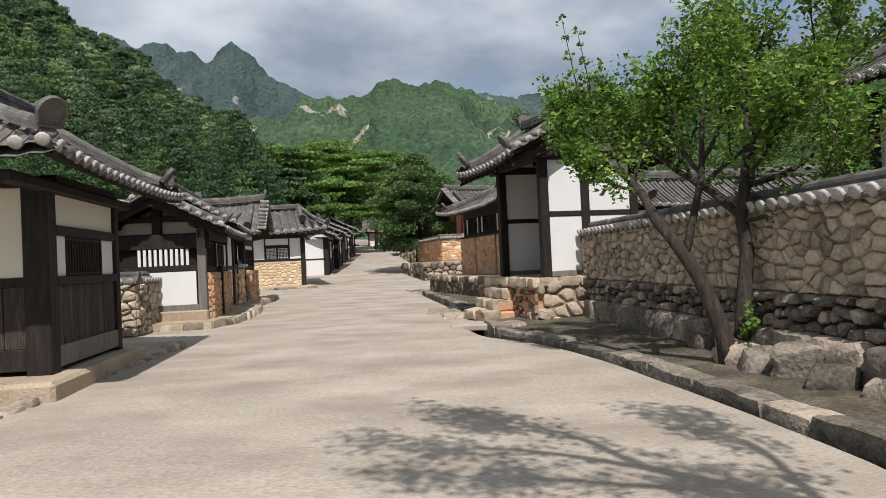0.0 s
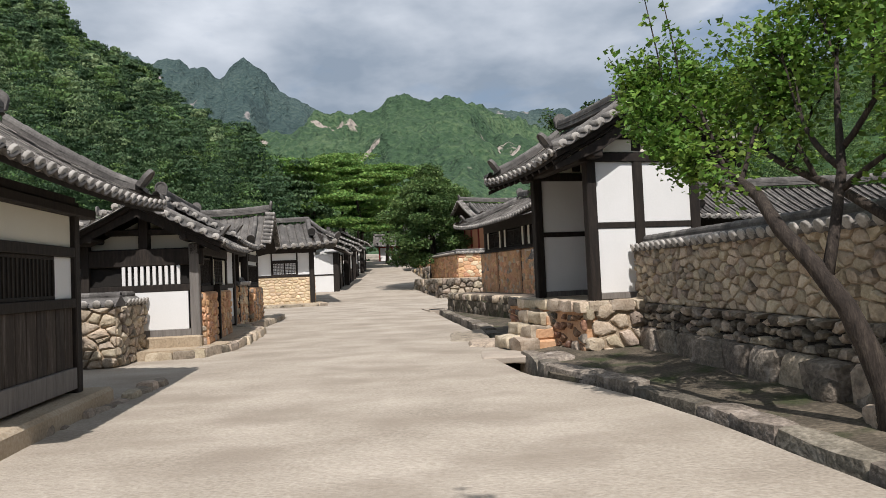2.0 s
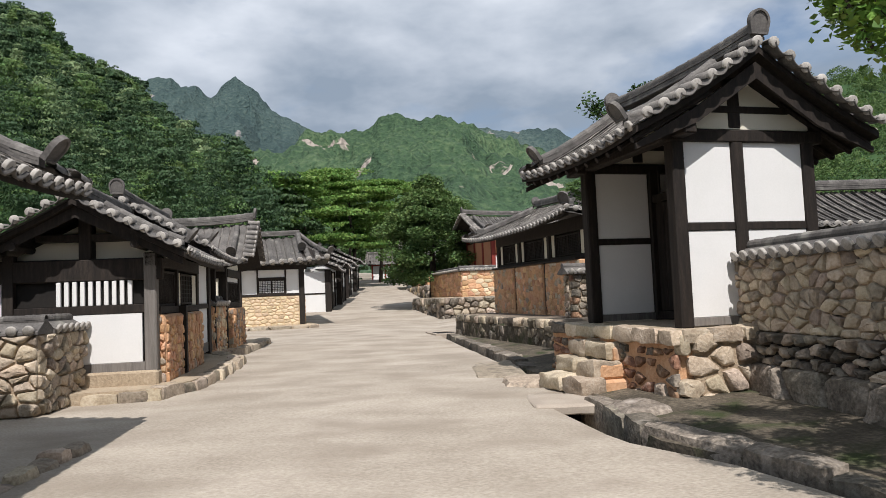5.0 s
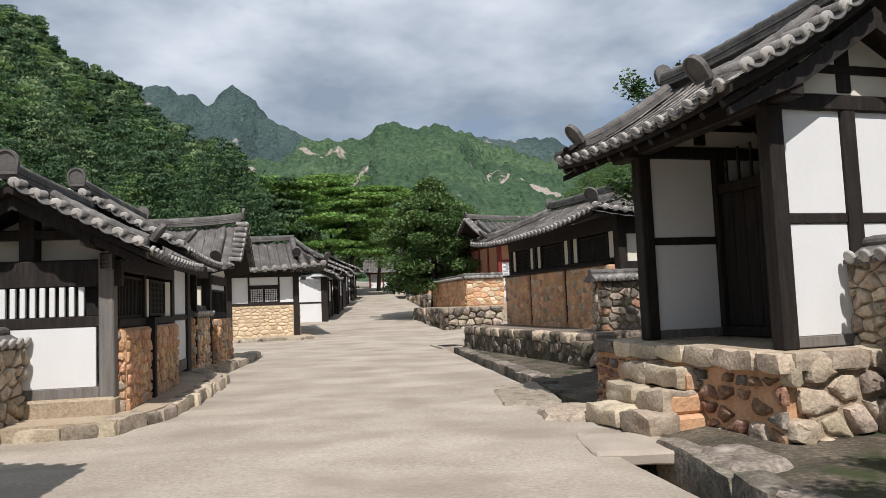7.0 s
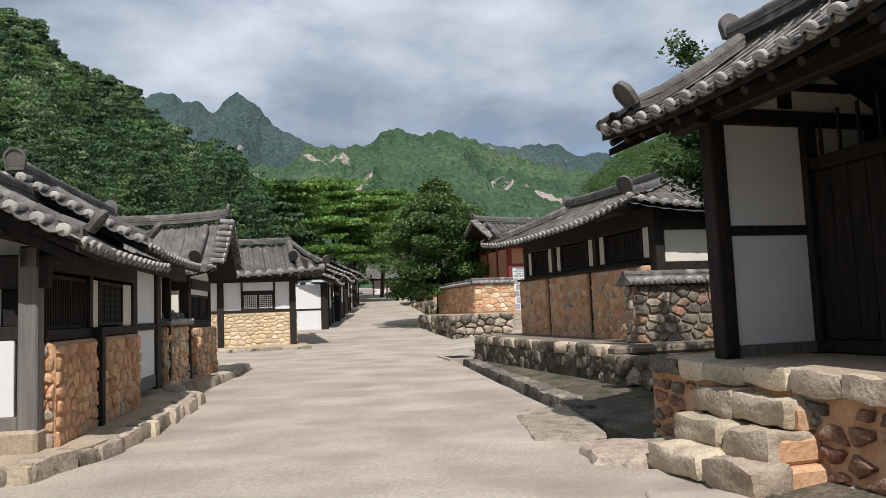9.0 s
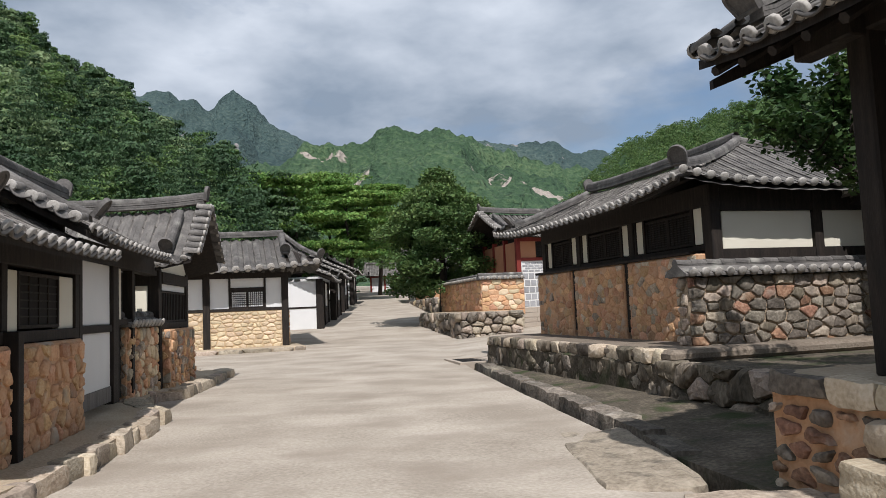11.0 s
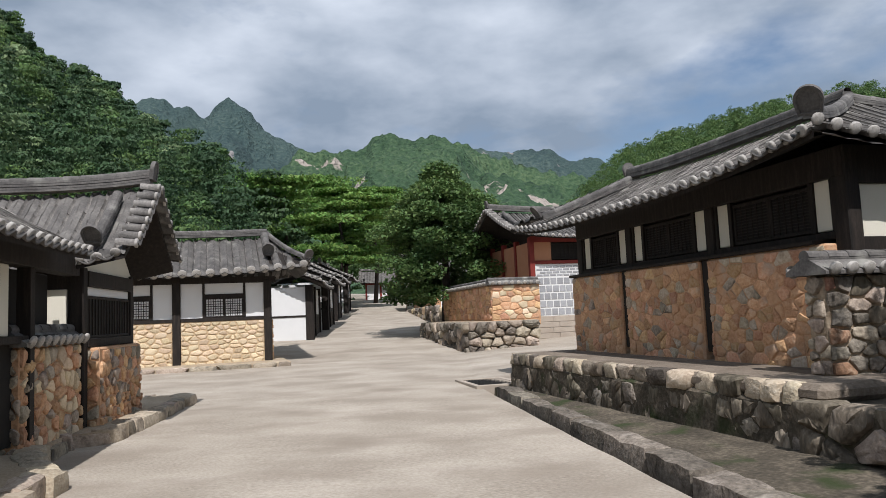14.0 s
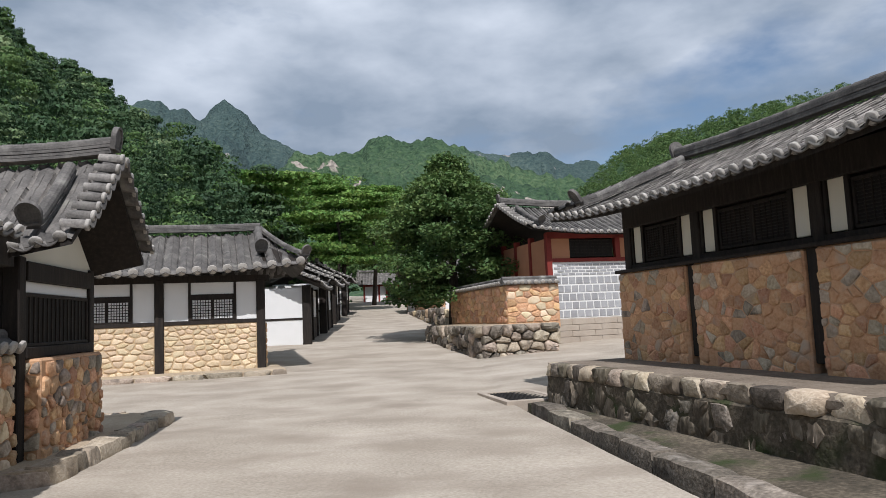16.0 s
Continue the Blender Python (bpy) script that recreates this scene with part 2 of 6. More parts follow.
# ---- mesh helpers ----
class Shape:
    """Collects vertices and faces of one mesh."""

    def __init__(self):
        self.v, self.f = [], []

    def add(self, verts, faces):
        k = len(self.v)
        self.v.extend([tuple(p) for p in verts])
        self.f.extend([tuple(i + k for i in q) for q in faces])
        return self

    def box(self, x0, x1, y0, y1, z0, z1, c=0.008, m=None):
        """A box with chamfered edges."""
        lo, hi = (min(x0, x1), min(y0, y1), min(z0, z1)), (max(x0, x1), max(y0, y1), max(z0, z1))
        c = min([c] + [(hi[i] - lo[i]) * 0.3 for i in range(3)])
        vs, idx = [], {}
        for sx in (0, 1):
            for sy in (0, 1):
                for sz in (0, 1):
                    s = (sx, sy, sz)
                    for a in range(3):
                        p = []
                        for i in range(3):
                            e = hi[i] if s[i] else lo[i]
                            p.append(e if i == a else (e - c if s[i] else e + c))
                        idx[(s, a)] = len(vs)
                        vs.append(Vector(p))
        fs = []
        for a in range(3):
            b, d = (a + 1) % 3, (a + 2) % 3
            for sa in (0, 1):
                q = []
                for sb, sd in ((0, 0), (1, 0), (1, 1), (0, 1)):
                    s = [0, 0, 0]
                    s[a], s[b], s[d] = sa, sb, sd
                    q.append(idx[(tuple(s), a)])
                fs.append(q if sa else q[::-1])
            for sb in (0, 1):
                for sd in (0, 1):
                    s0, s1 = [0, 0, 0], [0, 0, 0]
                    s0[b] = s1[b] = sb
                    s0[d] = s1[d] = sd
                    s1[a] = 1
                    q = [idx[(tuple(s0), b)], idx[(tuple(s1), b)], idx[(tuple(s1), d)], idx[(tuple(s0), d)]]
                    fs.append(q if sb == sd else q[::-1])
        for s in [(i, j, k) for i in (0, 1) for j in (0, 1) for k in (0, 1)]:
            q = [idx[(s, 0)], idx[(s, 1)], idx[(s, 2)]]
            fs.append(q if sum(s) % 2 else q[::-1])
        if m is not None:
            vs = [m @ p for p in vs]
        return self.add(vs, fs)

    def tube(self, pts, radii, n=8, caps=True):
        """A round limb along pts."""
        rings = []
        for i, p in enumerate(pts):
            p = Vector(p)
            d = (Vector(pts[min(i + 1, len(pts) - 1)]) - Vector(pts[max(i - 1, 0)])).normalized()
            a = d.orthogonal().normalized() if i == 0 else (rings[-1][1] - d * rings[-1][1].dot(d)).normalized()
            b = d.cross(a)
            rings.append(([p + (a * math.cos(2 * math.pi * k / n) + b * math.sin(2 * math.pi * k / n)) * radii[i] for k in range(n)], a))
        vs = [q for r, _ in rings for q in r]
        fs = [(i * n + k, i * n + (k + 1) % n, (i + 1) * n + (k + 1) % n, (i + 1) * n + k) for i in range(len(pts) - 1) for k in range(n)]
        if caps:
            fs += [tuple(range(n))[::-1], tuple(range((len(pts) - 1) * n, len(pts) * n))]
        return self.add(vs, fs)

    def mesh(self, name, mat, smooth=False):
        me = bpy.data.meshes.new(name)
        me.from_pydata(self.v, [], self.f)
        me.materials.append(mat)
        if smooth:
            me.polygons.foreach_set("use_smooth", [True] * len(me.polygons))
        me.update()
        return me


def part(name, shape, mat, parent=None, label="", smooth=False, m=None):
    ob = new(name, shape.mesh(name, mat, smooth) if isinstance(shape, Shape) else shape)
    if parent is not None:
        ob.parent = parent
    if m is not None:
        ob.matrix_basis = m
    return tagged(ob, label) if label else ob


def block(parent, name, mat, *span, c=0.008, label=""):
    return part(name, Shape().box(*span, c=c), mat, parent, label)


def thing(name, m, label, category, group="", kind=""):
    ob = new(name)
    ob.empty_display_size = 0.2
    ob.matrix_basis = m
    return tagged(ob, label, category, group, kind)


def np_mesh(name, verts, faces, mat, smooth=False):
    """A mesh out of number arrays; all faces have the same count of corners."""
    verts, faces = np.asarray(verts, dtype=np.float32), np.asarray(faces, dtype=np.int32)
    me = bpy.data.meshes.new(name)
    k = faces.shape[1]
    me.vertices.add(len(verts))
    me.vertices.foreach_set("co", verts.ravel())
    me.loops.add(faces.size)
    me.loops.foreach_set("vertex_index", faces.ravel())
    me.polygons.add(len(faces))
    me.polygons.foreach_set("loop_start", np.arange(0, faces.size, k, dtype=np.int32))
    me.polygons.foreach_set("loop_total", np.full(len(faces), k, dtype=np.int32))
    if smooth:
        me.polygons.foreach_set("use_smooth", np.ones(len(faces), dtype=bool))
    me.materials.append(mat)
    me.update(calc_edges=True)
    me.validate()
    return me


# ---- stones ----
def stone_mesh(name, outline, depth, rng, mat):
    """One rough stone: an outline in the wall's plane (x along, z up), its broken face standing out to -y by depth."""
    c = sum(outline, Vector((0, 0))) / len(outline)
    n = len(outline)
    tx, tz = rng.uniform(-0.25, 0.25), rng.uniform(-0.25, 0.25)
    size = max((p - c).length for p in outline)
    vs = []
    for k, y in ((1.0, depth * 0.8), (1.0, -depth * 0.3), (0.9, -depth * 0.8), (0.55, -depth)):
        for p in outline:
            q = c + (p - c) * (k * (rng.uniform(0.95, 1.04) if k < 1 else 1))
            tilt = ((q.x - c.x) * tx + (q.y - c.y) * tz) / size * depth
            vs.append((q.x, y + (tilt + rng.uniform(-0.14, 0.14) * depth if k < 0.95 else 0), q.y))
    vs.append((c.x, -depth * rng.uniform(0.9, 1.1), c.y))
    fs = []
    for r in range(3):
        for k in range(n):
            a, b = r * n + k, r * n + (k + 1) % n
            fs.append((a, b, b + n, a + n))
    for k in range(n):
        fs.append((3 * n + k, 3 * n + (k + 1) % n, 4 * n))
    me = bpy.data.meshes.new(name)
    me.from_pydata(vs, [], fs)
    me.materials.append(mat)
    me.polygons.foreach_set("use_smooth", [True] * len(fs))
    me.set_sharp_from_angle(angle=radians(48))
    return me


def clip(poly, mid, d):
    """The side of poly that lies behind the line through mid across d."""
    out = []
    for i in range(len(poly)):
        p, q = poly[i], poly[(i + 1) % len(poly)]
        a, b = (p - mid).dot(d), (q - mid).dot(d)
        if a <= 0:
            out.append(p)
        if (a < 0 < b) or (b < 0 < a):
            out.append(p.lerp(q, a / (a - b)))
    return out


def stone_face(parent, m, length, height, mats, seed, course=0.2, aspect=1.5, depth=0.07, gap=0.012, name="stone", rough=0.8, taper=0.0, share=0.7, bare=0.0, cut=0.75):
    """Rubble fitted together on the plane of m (x along, z up, -y outwards); taper: how much bigger the lowest are; bare: the share left to mortar; cut: how far corners are worn off."""
    rng = random.Random(seed)
    z, rows = 0.0, []
    while z < height - course * 0.3:
        h = course * (1 + taper * (1 - z / height)) * rng.uniform(0.8, 1.2)
        rows.append((z, h))
        z += h
    sc = height / z
    seeds = []
    for i, (z0, h) in enumerate(rows):
        h, z0 = h * sc, z0 * sc
        x = -h * aspect * rng.random()
        while x < length + h:
            w = h * aspect * rng.uniform(0.5, 1.6)
            seeds.append((Vector((x + w / 2, z0 + h / 2 + rng.uniform(-0.5, 0.5) * h * rough)), i, max(w, h)))
            x += w
    for k, (s, row, w) in enumerate(seeds):
        if not -0.1 * w < s.x < length + 0.1 * w:
            continue
        poly = [Vector((0, 0)), Vector((length, 0)), Vector((length, height)), Vector((0, height))]
        for s2, row2, w2 in seeds:
            if s2 is s or abs(row2 - row) > 2 or abs(s2.x - s.x) > 2.2 * max(w, w2):
                continue
            d = s2 - s
            n = Vector((d.x / aspect ** 2, d.y))
            poly = clip(poly, s.lerp(s2, 0.5), n)
            if len(poly) < 3:
                break
        if len(poly) < 3:
            continue
        c = sum(poly, Vector((0, 0))) / len(poly)
        out = []
        for i in range(len(poly)):
            p, a, e = poly[i], poly[i - 1], poly[(i + 1) % len(poly)]
            ways = [p.lerp(o, min(0.34, (0.02 / max((o - p).length, 0.02) + rng.uniform(0.05, 0.17)) * cut)) for o in (a, e)]
            if (e - p).length > 0.13:
                ways.append(p.lerp(e, rng.uniform(0.45, 0.55)))
            for q in ways:
                d = q - c
                q = c + d * max(0.3, 1 - gap / max(d.length, 0.02)) * rng.uniform(0.93, 1.01)
                if not out or (q - out[-1]).length > 0.012:
                    out.append(q)
        if len(out) < 4 or max((q - c).length for q in out) < 0.03:
            continue
        if rng.random() < bare:
            continue
        dd = min(depth * rng.uniform(0.55, 1.3), max((q - c).length for q in out) * 0.9)
        mat = mats[0] if len(mats) == 1 or rng.random() < share else rng.choice(mats[1:])
        part(name, stone_mesh(name, out, dd, rng, mat), None, parent, m=m)


def rough_block(x0, x1, y0, y1, z0, z1, rng, k=7.0, amp=0.03, n=4):
    """A hewn block with rounded edges and an uneven skin."""
    mid, half = Vector(((x0 + x1) / 2, (y0 + y1) / 2, (z0 + z1) / 2)), Vector((abs(x1 - x0) / 2, abs(y1 - y0) / 2, abs(z1 - z0) / 2))
    off = Vector((rng.uniform(0, 90), rng.uniform(0, 90), rng.uniform(0, 90)))
    idx, vs, fs = {}, [], []

    def corner(key):
        if key not in idx:
            u = Vector([2 * a / n - 1 for a in key])
            u /= sum(abs(a) ** k for a in u) ** (1 / k)
            p = Vector((u.x * half.x, u.y * half.y, u.z * half.z))
            p += noise.noise_vector(p * 2.6 + off) * amp + noise.noise_vector(p * 8.0 + off) * amp * 0.45
            idx[key] = len(vs)
            vs.append(mid + p)
        return idx[key]
    for a in range(3):
        b, d = (a + 1) % 3, (a + 2) % 3
        for side in (0, n):
            for i in range(n):
                for j in range(n):
                    q = []
                    for di, dj in ((0, 0), (1, 0), (1, 1), (0, 1)):
                        key = [0, 0, 0]
                        key[a], key[b], key[d] = side, i + di, j + dj
                        q.append(corner(tuple(key)))
                    fs.append(tuple(q if side else q[::-1]))
    return Shape().add(vs, fs)


def rough_part(name, shape, mat, parent, m=None, label=""):
    ob = part(name, shape, mat, parent, label, smooth=True, m=m)
    ob.data.set_sharp_from_angle(angle=radians(42))
    return ob


def along(p, q, z=0.0):
    """A frame at p whose x runs to q and whose -y looks to the right of that way."""
    p, q = Vector(p), Vector(q)
    d = (q - p).normalized()
    return Matrix(((d.x, -d.y, 0, p.x), (d.y, d.x, 0, p.y), (0, 0, 1, z), (0, 0, 0, 1))), (q - p).length


# ---- roofs ----
def arc_tile(r=0.075, length=0.33, n=6, t=0.014):
    """A half-round cover tile, lying along y, its lower end at y = 0."""
    vs, fs = [], []
    for y, k in ((0.0, 1.06), (length, 0.9)):
        for rr in (r * k, r * k - t):
            for i in range(n + 1):
                a = math.pi * i / n
                vs.append((math.cos(a) * rr, -y, math.sin(a) * rr))
    m = n + 1
    for i in range(n):
        fs.append((i, i + 1, 2 * m + i + 1, 2 * m + i))
        fs.append((m + i, i + m + 1, i + 1, i))
    return vs, fs


TILE_V, TILE_F = arc_tile()
TILE_MESH = Shape().add(TILE_V, TILE_F).mesh("tile", TILE, True)
_cap = Shape()
_ring = [(math.cos(2 * math.pi * i / 10) * 0.082, math.sin(2 * math.pi * i / 10) * 0.076) for i in range(10)]
_cap.add([(x, 0.03, z + 0.015) for x, z in _ring] + [(x, -0.004, z + 0.015) for x, z in _ring] + [(x * 0.85, -0.012, z * 0.85 + 0.015) for x, z in _ring],
         [(i, (i + 1) % 10, 10 + (i + 1) % 10, 10 + i) for i in range(10)] + [(10 + i, 10 + (i + 1) % 10, 20 + (i + 1) % 10, 20 + i) for i in range(10)] + [tuple(range(20, 30))])
CAP_MESH = _cap.mesh("eave_cap", CAP, True)


def drip_tile(shape, p, side, down, up, half, drop=0.075, length=0.26):
    """A hollow tile between two round ones, its lip hanging over the edge at p."""
    vs, n = [], 6
    for k, q in ((0.0, p), (1.0, p - down * length)):
        for th in (0.0, -0.02):
            for i in range(n + 1):
                a = -1 + 2 * i / n
                vs.append(q + side * half * a + up * ((a * a - 1) * drop * (1 - 0.5 * k) + th + 0.03))
    m = n + 1
    fs = []
    for i in range(n):
        fs += [(i, i + 1, 2 * m + i + 1, 2 * m + i), (m + i + 1, m + i, 3 * m + i, 3 * m + i + 1), (i + 1, i, m + i, m + i + 1)]
    shape.add(vs, fs)


def ridge_end(parent, p, yaw, s=1.0, name="ridge_end_tile", tilt=8):
    """An upright rounded end tile with a rim."""
    sh, n = Shape(), 12
    out = [(-0.13, 0.0)] + [(0.16 * math.cos(math.pi - math.pi * i / n), 0.17 + 0.17 * math.sin(math.pi * i / n)) for i in range(n + 1)] + [(0.13, 0.0)]
    k = len(out)
    vs = [(x, 0.05, z) for x, z in out] + [(x, -0.02, z) for x, z in out] + [(x * 0.8, -0.02, 0.03 + z * 0.82) for x, z in out] + [(x * 0.76, 0.0, 0.035 + z * 0.8) for x, z in out]
    fs = [tuple(range(k))]
    for r in range(3):
        fs += [(r * k + i, r * k + k + i, r * k + k + (i + 1) % k, r * k + (i + 1) % k) for i in range(k)]
    fs.append(tuple(range(3 * k, 4 * k))[::-1])
    sh.add([(x * s, y * s, z * s) for x, y, z in vs], fs)
    return part(name, sh, TILES, parent, m=pose(*p, tilt, 0, yaw))


def ridge_line(parent, pts, name="ridge", w=0.2, courses=3, h=0.045, top=0.085):
    """Stacked ridge courses with a row of half-round tiles on top, along pts."""
    sh = Shape()
    pts = [Vector(p) for p in pts]
    side = [((pts[min(i + 1, len(pts) - 1)] - pts[max(i - 1, 0)]).cross(Vector((0, 0, 1)))).normalized() for i in range(len(pts))]
    prof = []
    for c in range(courses):
        ww = w * (0.5 - 0.04 * (c % 2))
        prof += [(ww, c * h - 0.03), (ww, c * h - 0.03 + h * 0.8), (ww * 0.88, c * h - 0.03 + h * 0.82), (ww * 0.88, c * h - 0.03 + h)]
    prof = prof + [(-a, z) for a, z in prof[::-1]]
    k = len(prof)
    sh.add([p + side[i] * a + Vector((0, 0, z)) for i, p in enumerate(pts) for a, z in prof],
           [(i * k + j, i * k + (j + 1) % k, (i + 1) * k + (j + 1) % k, (i + 1) * k + j) for i in range(len(pts) - 1) for j in range(k)] + [tuple(range(k))[::-1], tuple(range((len(pts) - 1) * k, len(pts) * k))])
    ob = part(name, sh, TILES, parent)
    up = Vector((0, 0, courses * h - 0.04))
    total = sum((pts[i + 1] - pts[i]).length for i in range(len(pts) - 1))
    n = max(2, int(total / 0.3))
    tiles = Shape()
    for k in range(n):
        a, b = path_at(pts, total * k / n), path_at(pts, total * (k + 1) / n)
        d = (b - a).normalized()
        s = d.cross(Vector((0, 0, 1))).normalized()
        u = s.cross(d)
        rr = (top * 1.05, top * 0.93)
        vs = []
        for p, r in ((a, rr[0]), (b, rr[1])):
            for i in range(7):
                t = math.pi * i / 6
                vs.append(p + up + s * math.cos(t) * r + u * math.sin(t) * r)
        tiles.add(vs, [(i, i + 1, 8 + i, 7 + i) for i in range(6)] + [tuple(range(7))])
    tagged(part("ridge_tile", tiles, TILES, parent), kind="stuff")
    return ob


def path_at(pts, d):
    for i in range(len(pts) - 1):
        l = (pts[i + 1] - pts[i]).length
        if d <= l or i == len(pts) - 2:
            return pts[i].lerp(pts[i + 1], min(1.2, d / max(l, 1e-6)))
        d -= l


def tiled_roof(parent, m, length, wa, wb, ze, zr, zeb=None, lift=0.12, single_a=True, single_b=False, verge=(True, True), space=0.27, sag=0.22, fall_ridges=(True, True), name="roof", main_ridge=True, inset=0.55,
               rafters=False, hip=0.0, ts=1.0, hip_fall=False):
    """A gabled roof of round clay tiles; the ridge runs along x at y = 0, slope a falls to -y, slope b to +y."""
    zeb = ze if zeb is None else zeb

    def t0(x):
        """Where a slope begins below the ridge, in the hipped end."""
        return max(0.0, 1 - (length - x) / hip) if hip else 0.0

    def surf(x, t, back):
        w, z1 = (wb, zeb) if back else (-wa, ze)
        e = abs(2 * x / length - 1) ** 3
        z = zr - (zr - z1) * ((1 + sag) * t - sag * t * t) + lift * e * (0.5 + 0.5 * t)
        return Vector((x, w * t, z))

    bed = Shape()
    nx = max(4, int(length / space * 4))
    for back in (False, True):
        nt = 9
        grid = []
        for j in range(nt + 1):
            for i in range(nx + 1):
                x = length * i / nx
                p = surf(x, t0(x) + (1 - t0(x)) * j / nt, back)
                p.z -= 0.27 * space * (0.5 - 0.5 * math.cos(2 * math.pi * x / space))
                grid.append(p)
        w = nx + 1
        fs = [(j * w + i, j * w + i + 1, (j + 1) * w + i + 1, (j + 1) * w + i) for j in range(nt) for i in range(nx)]
        if not back:
            fs = [f[::-1] for f in fs]
        bed.add(grid, fs)
    roof = part(name, bed, TILES, parent, m=m, smooth=True)
    # boarding under the tiles, with thickness
    deck = Shape()
    for back in (False, True):
        for j in range(6):
            for i in range(8):
                q = [surf(length * a / 8, (t0(length * a / 8) * (6 - b) + b) / 6 * 0.985, back) for a, b in ((i, j), (i + 1, j), (i + 1, j + 1), (i, j + 1))]
                lo, hi = [p - Vector((0, 0, 0.13)) for p in q], [p - Vector((0, 0, 0.045)) for p in q]
                deck.add(lo, [(0, 1, 2, 3) if not back else (3, 2, 1, 0)])
                if j == 5:
                    deck.add([lo[3], lo[2], hi[2], hi[3]], [(0, 1, 2, 3)])
                if i == 0:
                    deck.add([lo[0], lo[3], hi[3], hi[0]], [(0, 1, 2, 3)])
                if i == 7:
                    deck.add([lo[1], lo[2], hi[2], hi[1]], [(0, 1, 2, 3)])
    part("eave_board", deck, TIMBER, roof)
    cols = max(2, int(round(length / space)))
    sp = length / cols
    rest, drips, caps = Shape(), Shape(), Shape()
    for back, single in ((False, single_a), (True, single_b)):
        wid = wb if back else wa
        slope = math.hypot(wid, zr - (zeb if back else ze)) * 1.03
        nt = max(3, int(round(slope / 0.3)))
        for c in range(cols):
            x = sp * (c + 0.5)
            for k in range(nt):
                if (k + 0.6) / nt < t0(x):
                    continue
                p0, p1 = surf(x, k / nt, back), surf(x, (k + 1) / nt, back)
                d = (p0 - p1).normalized()
                s = d.cross(Vector((0, 0, 1))).normalized()
                mm = Matrix.Translation(p1 + Vector((0, 0, 0.012))) @ Matrix((s, -d, s.cross(-d))).transposed().to_4x4()
                mm = mm @ pose(random.uniform(-0.006, 0.006), 0, random.uniform(-0.004, 0.006), random.uniform(-1.5, 1.5), 0, random.uniform(-2, 2))
                mm = mm @ Matrix.Diagonal((ts, 1, ts, 1))
                if single:
                    part("tile", TILE_MESH, None, roof, m=mm)
                else:
                    rest.add([mm @ Vector(v) for v in TILE_V], TILE_F)
            p1 = surf(x, 1.0, back)
            d = (surf(x, 0.95, back) - p1).normalized()
            s = d.cross(Vector((0, 0, 1))).normalized()
            mm = Matrix.Translation(p1) @ Matrix((s, d, s.cross(d))).transposed().to_4x4() @ Matrix.Diagonal((ts, 1, ts, 1))
            if single:
                part("eave_cap", CAP_MESH, None, roof, m=mm)
            else:
                caps.add([mm @ Vector(v) for v in _cap.v], _cap.f)
            if c < cols - 1:
                q = surf(x + sp / 2, 1.0, back)
                drip_tile(drips, q - d * 0.05, s, -d, s.cross(d) if s.cross(d).z > 0 else d.cross(s), sp / 2 * 0.98)
        # short tiles along the gable edges
        for end in (0, 1):
            if not verge[end] or (end == 1 and hip):
                continue
            x, out = (0.0, -1) if end == 0 else (length, 1)
            for k in range(nt):
                p = surf(x, (k + 0.5) / nt, back) + Vector((0, 0, 0.05))
                sl = (surf(x, (k + 1) / nt, back) - surf(x, k / nt, back)).normalized()
                d = Vector((-out, 0, 0.12)).normalized()
                s = sl if (out > 0) == back else -sl
                u = s.cross(-d)
                if u.z < 0:
                    s, u = -s, -u
                lip = p + Vector((out * 0.17, 0, 0.0))
                mm = Matrix.Translation(lip) @ Matrix((s, -d, u)).transposed().to_4x4()
                part("verge_tile", TILE_MESH, None, roof, m=mm)
                mc = Matrix.Translation(lip) @ Matrix((s, d, u)).transposed().to_4x4()
                part("eave_cap", CAP_MESH, None, roof, m=mc)
                if k < nt - 1:
                    q = surf(x, (k + 1) / nt, back) + Vector((out * 0.2, 0, 0.04))
                    drip_tile(drips, q, s, -d, u, slope / nt / 2, 0.08, 0.3)
            if fall_ridges[end]:
                xi = inset if end == 0 else length - inset
                pts = [surf(xi, t / 6, back) + Vector((0, 0, 0.1)) for t in range(1, 6)] + [surf(xi, 0.9, back) + Vector((0, 0, 0.13))]
                ridge_line(roof, pts, "falling_ridge", 0.17, 2)
                q = pts[-1]
                ridge_end(roof, (q.x, q.y + (0.06 if back else -0.06), q.z + 0.02), 180 if back else 0, 0.95, tilt=38)
    if hip:
        def face(y, u):
            """The hipped end: u runs from the ridge's foot (0) to the end eave (1)."""
            w = wb if y > 0 else wa
            e = abs(y) / w
            z = zr - (zr - ze) * ((1 + sag) * u - sag * u * u) + lift * (e ** 3) * u + lift * 0.5
            return Vector((length - hip + hip * u, y, z))
        end, nb, ny = Shape(), 6, 36
        ys = [-wa + (wa + wb) * i / ny for i in range(ny + 1)]
        grid = [face(y, (abs(y) / (wb if y > 0 else wa)) * (1 - j / nb) + j / nb) - Vector((0, 0, 0.02 * (i % 2))) for j in range(nb + 1) for i, y in enumerate(ys)]
        end.add(grid, [(j * (ny + 1) + i, (j + 1) * (ny + 1) + i, (j + 1) * (ny + 1) + i + 1, j * (ny + 1) + i + 1) for j in range(nb) for i in range(ny)])
        end.add([p - Vector((0, 0, 0.12)) for p in grid], [(j * (ny + 1) + i, j * (ny + 1) + i + 1, (j + 1) * (ny + 1) + i + 1, (j + 1) * (ny + 1) + i) for j in range(nb) for i in range(ny)])
        part("hip_bed", end, TILES, roof)
        k = int((wa + wb) / space)
        nt = max(3, int(math.hypot(hip, zr - ze) / 0.3))
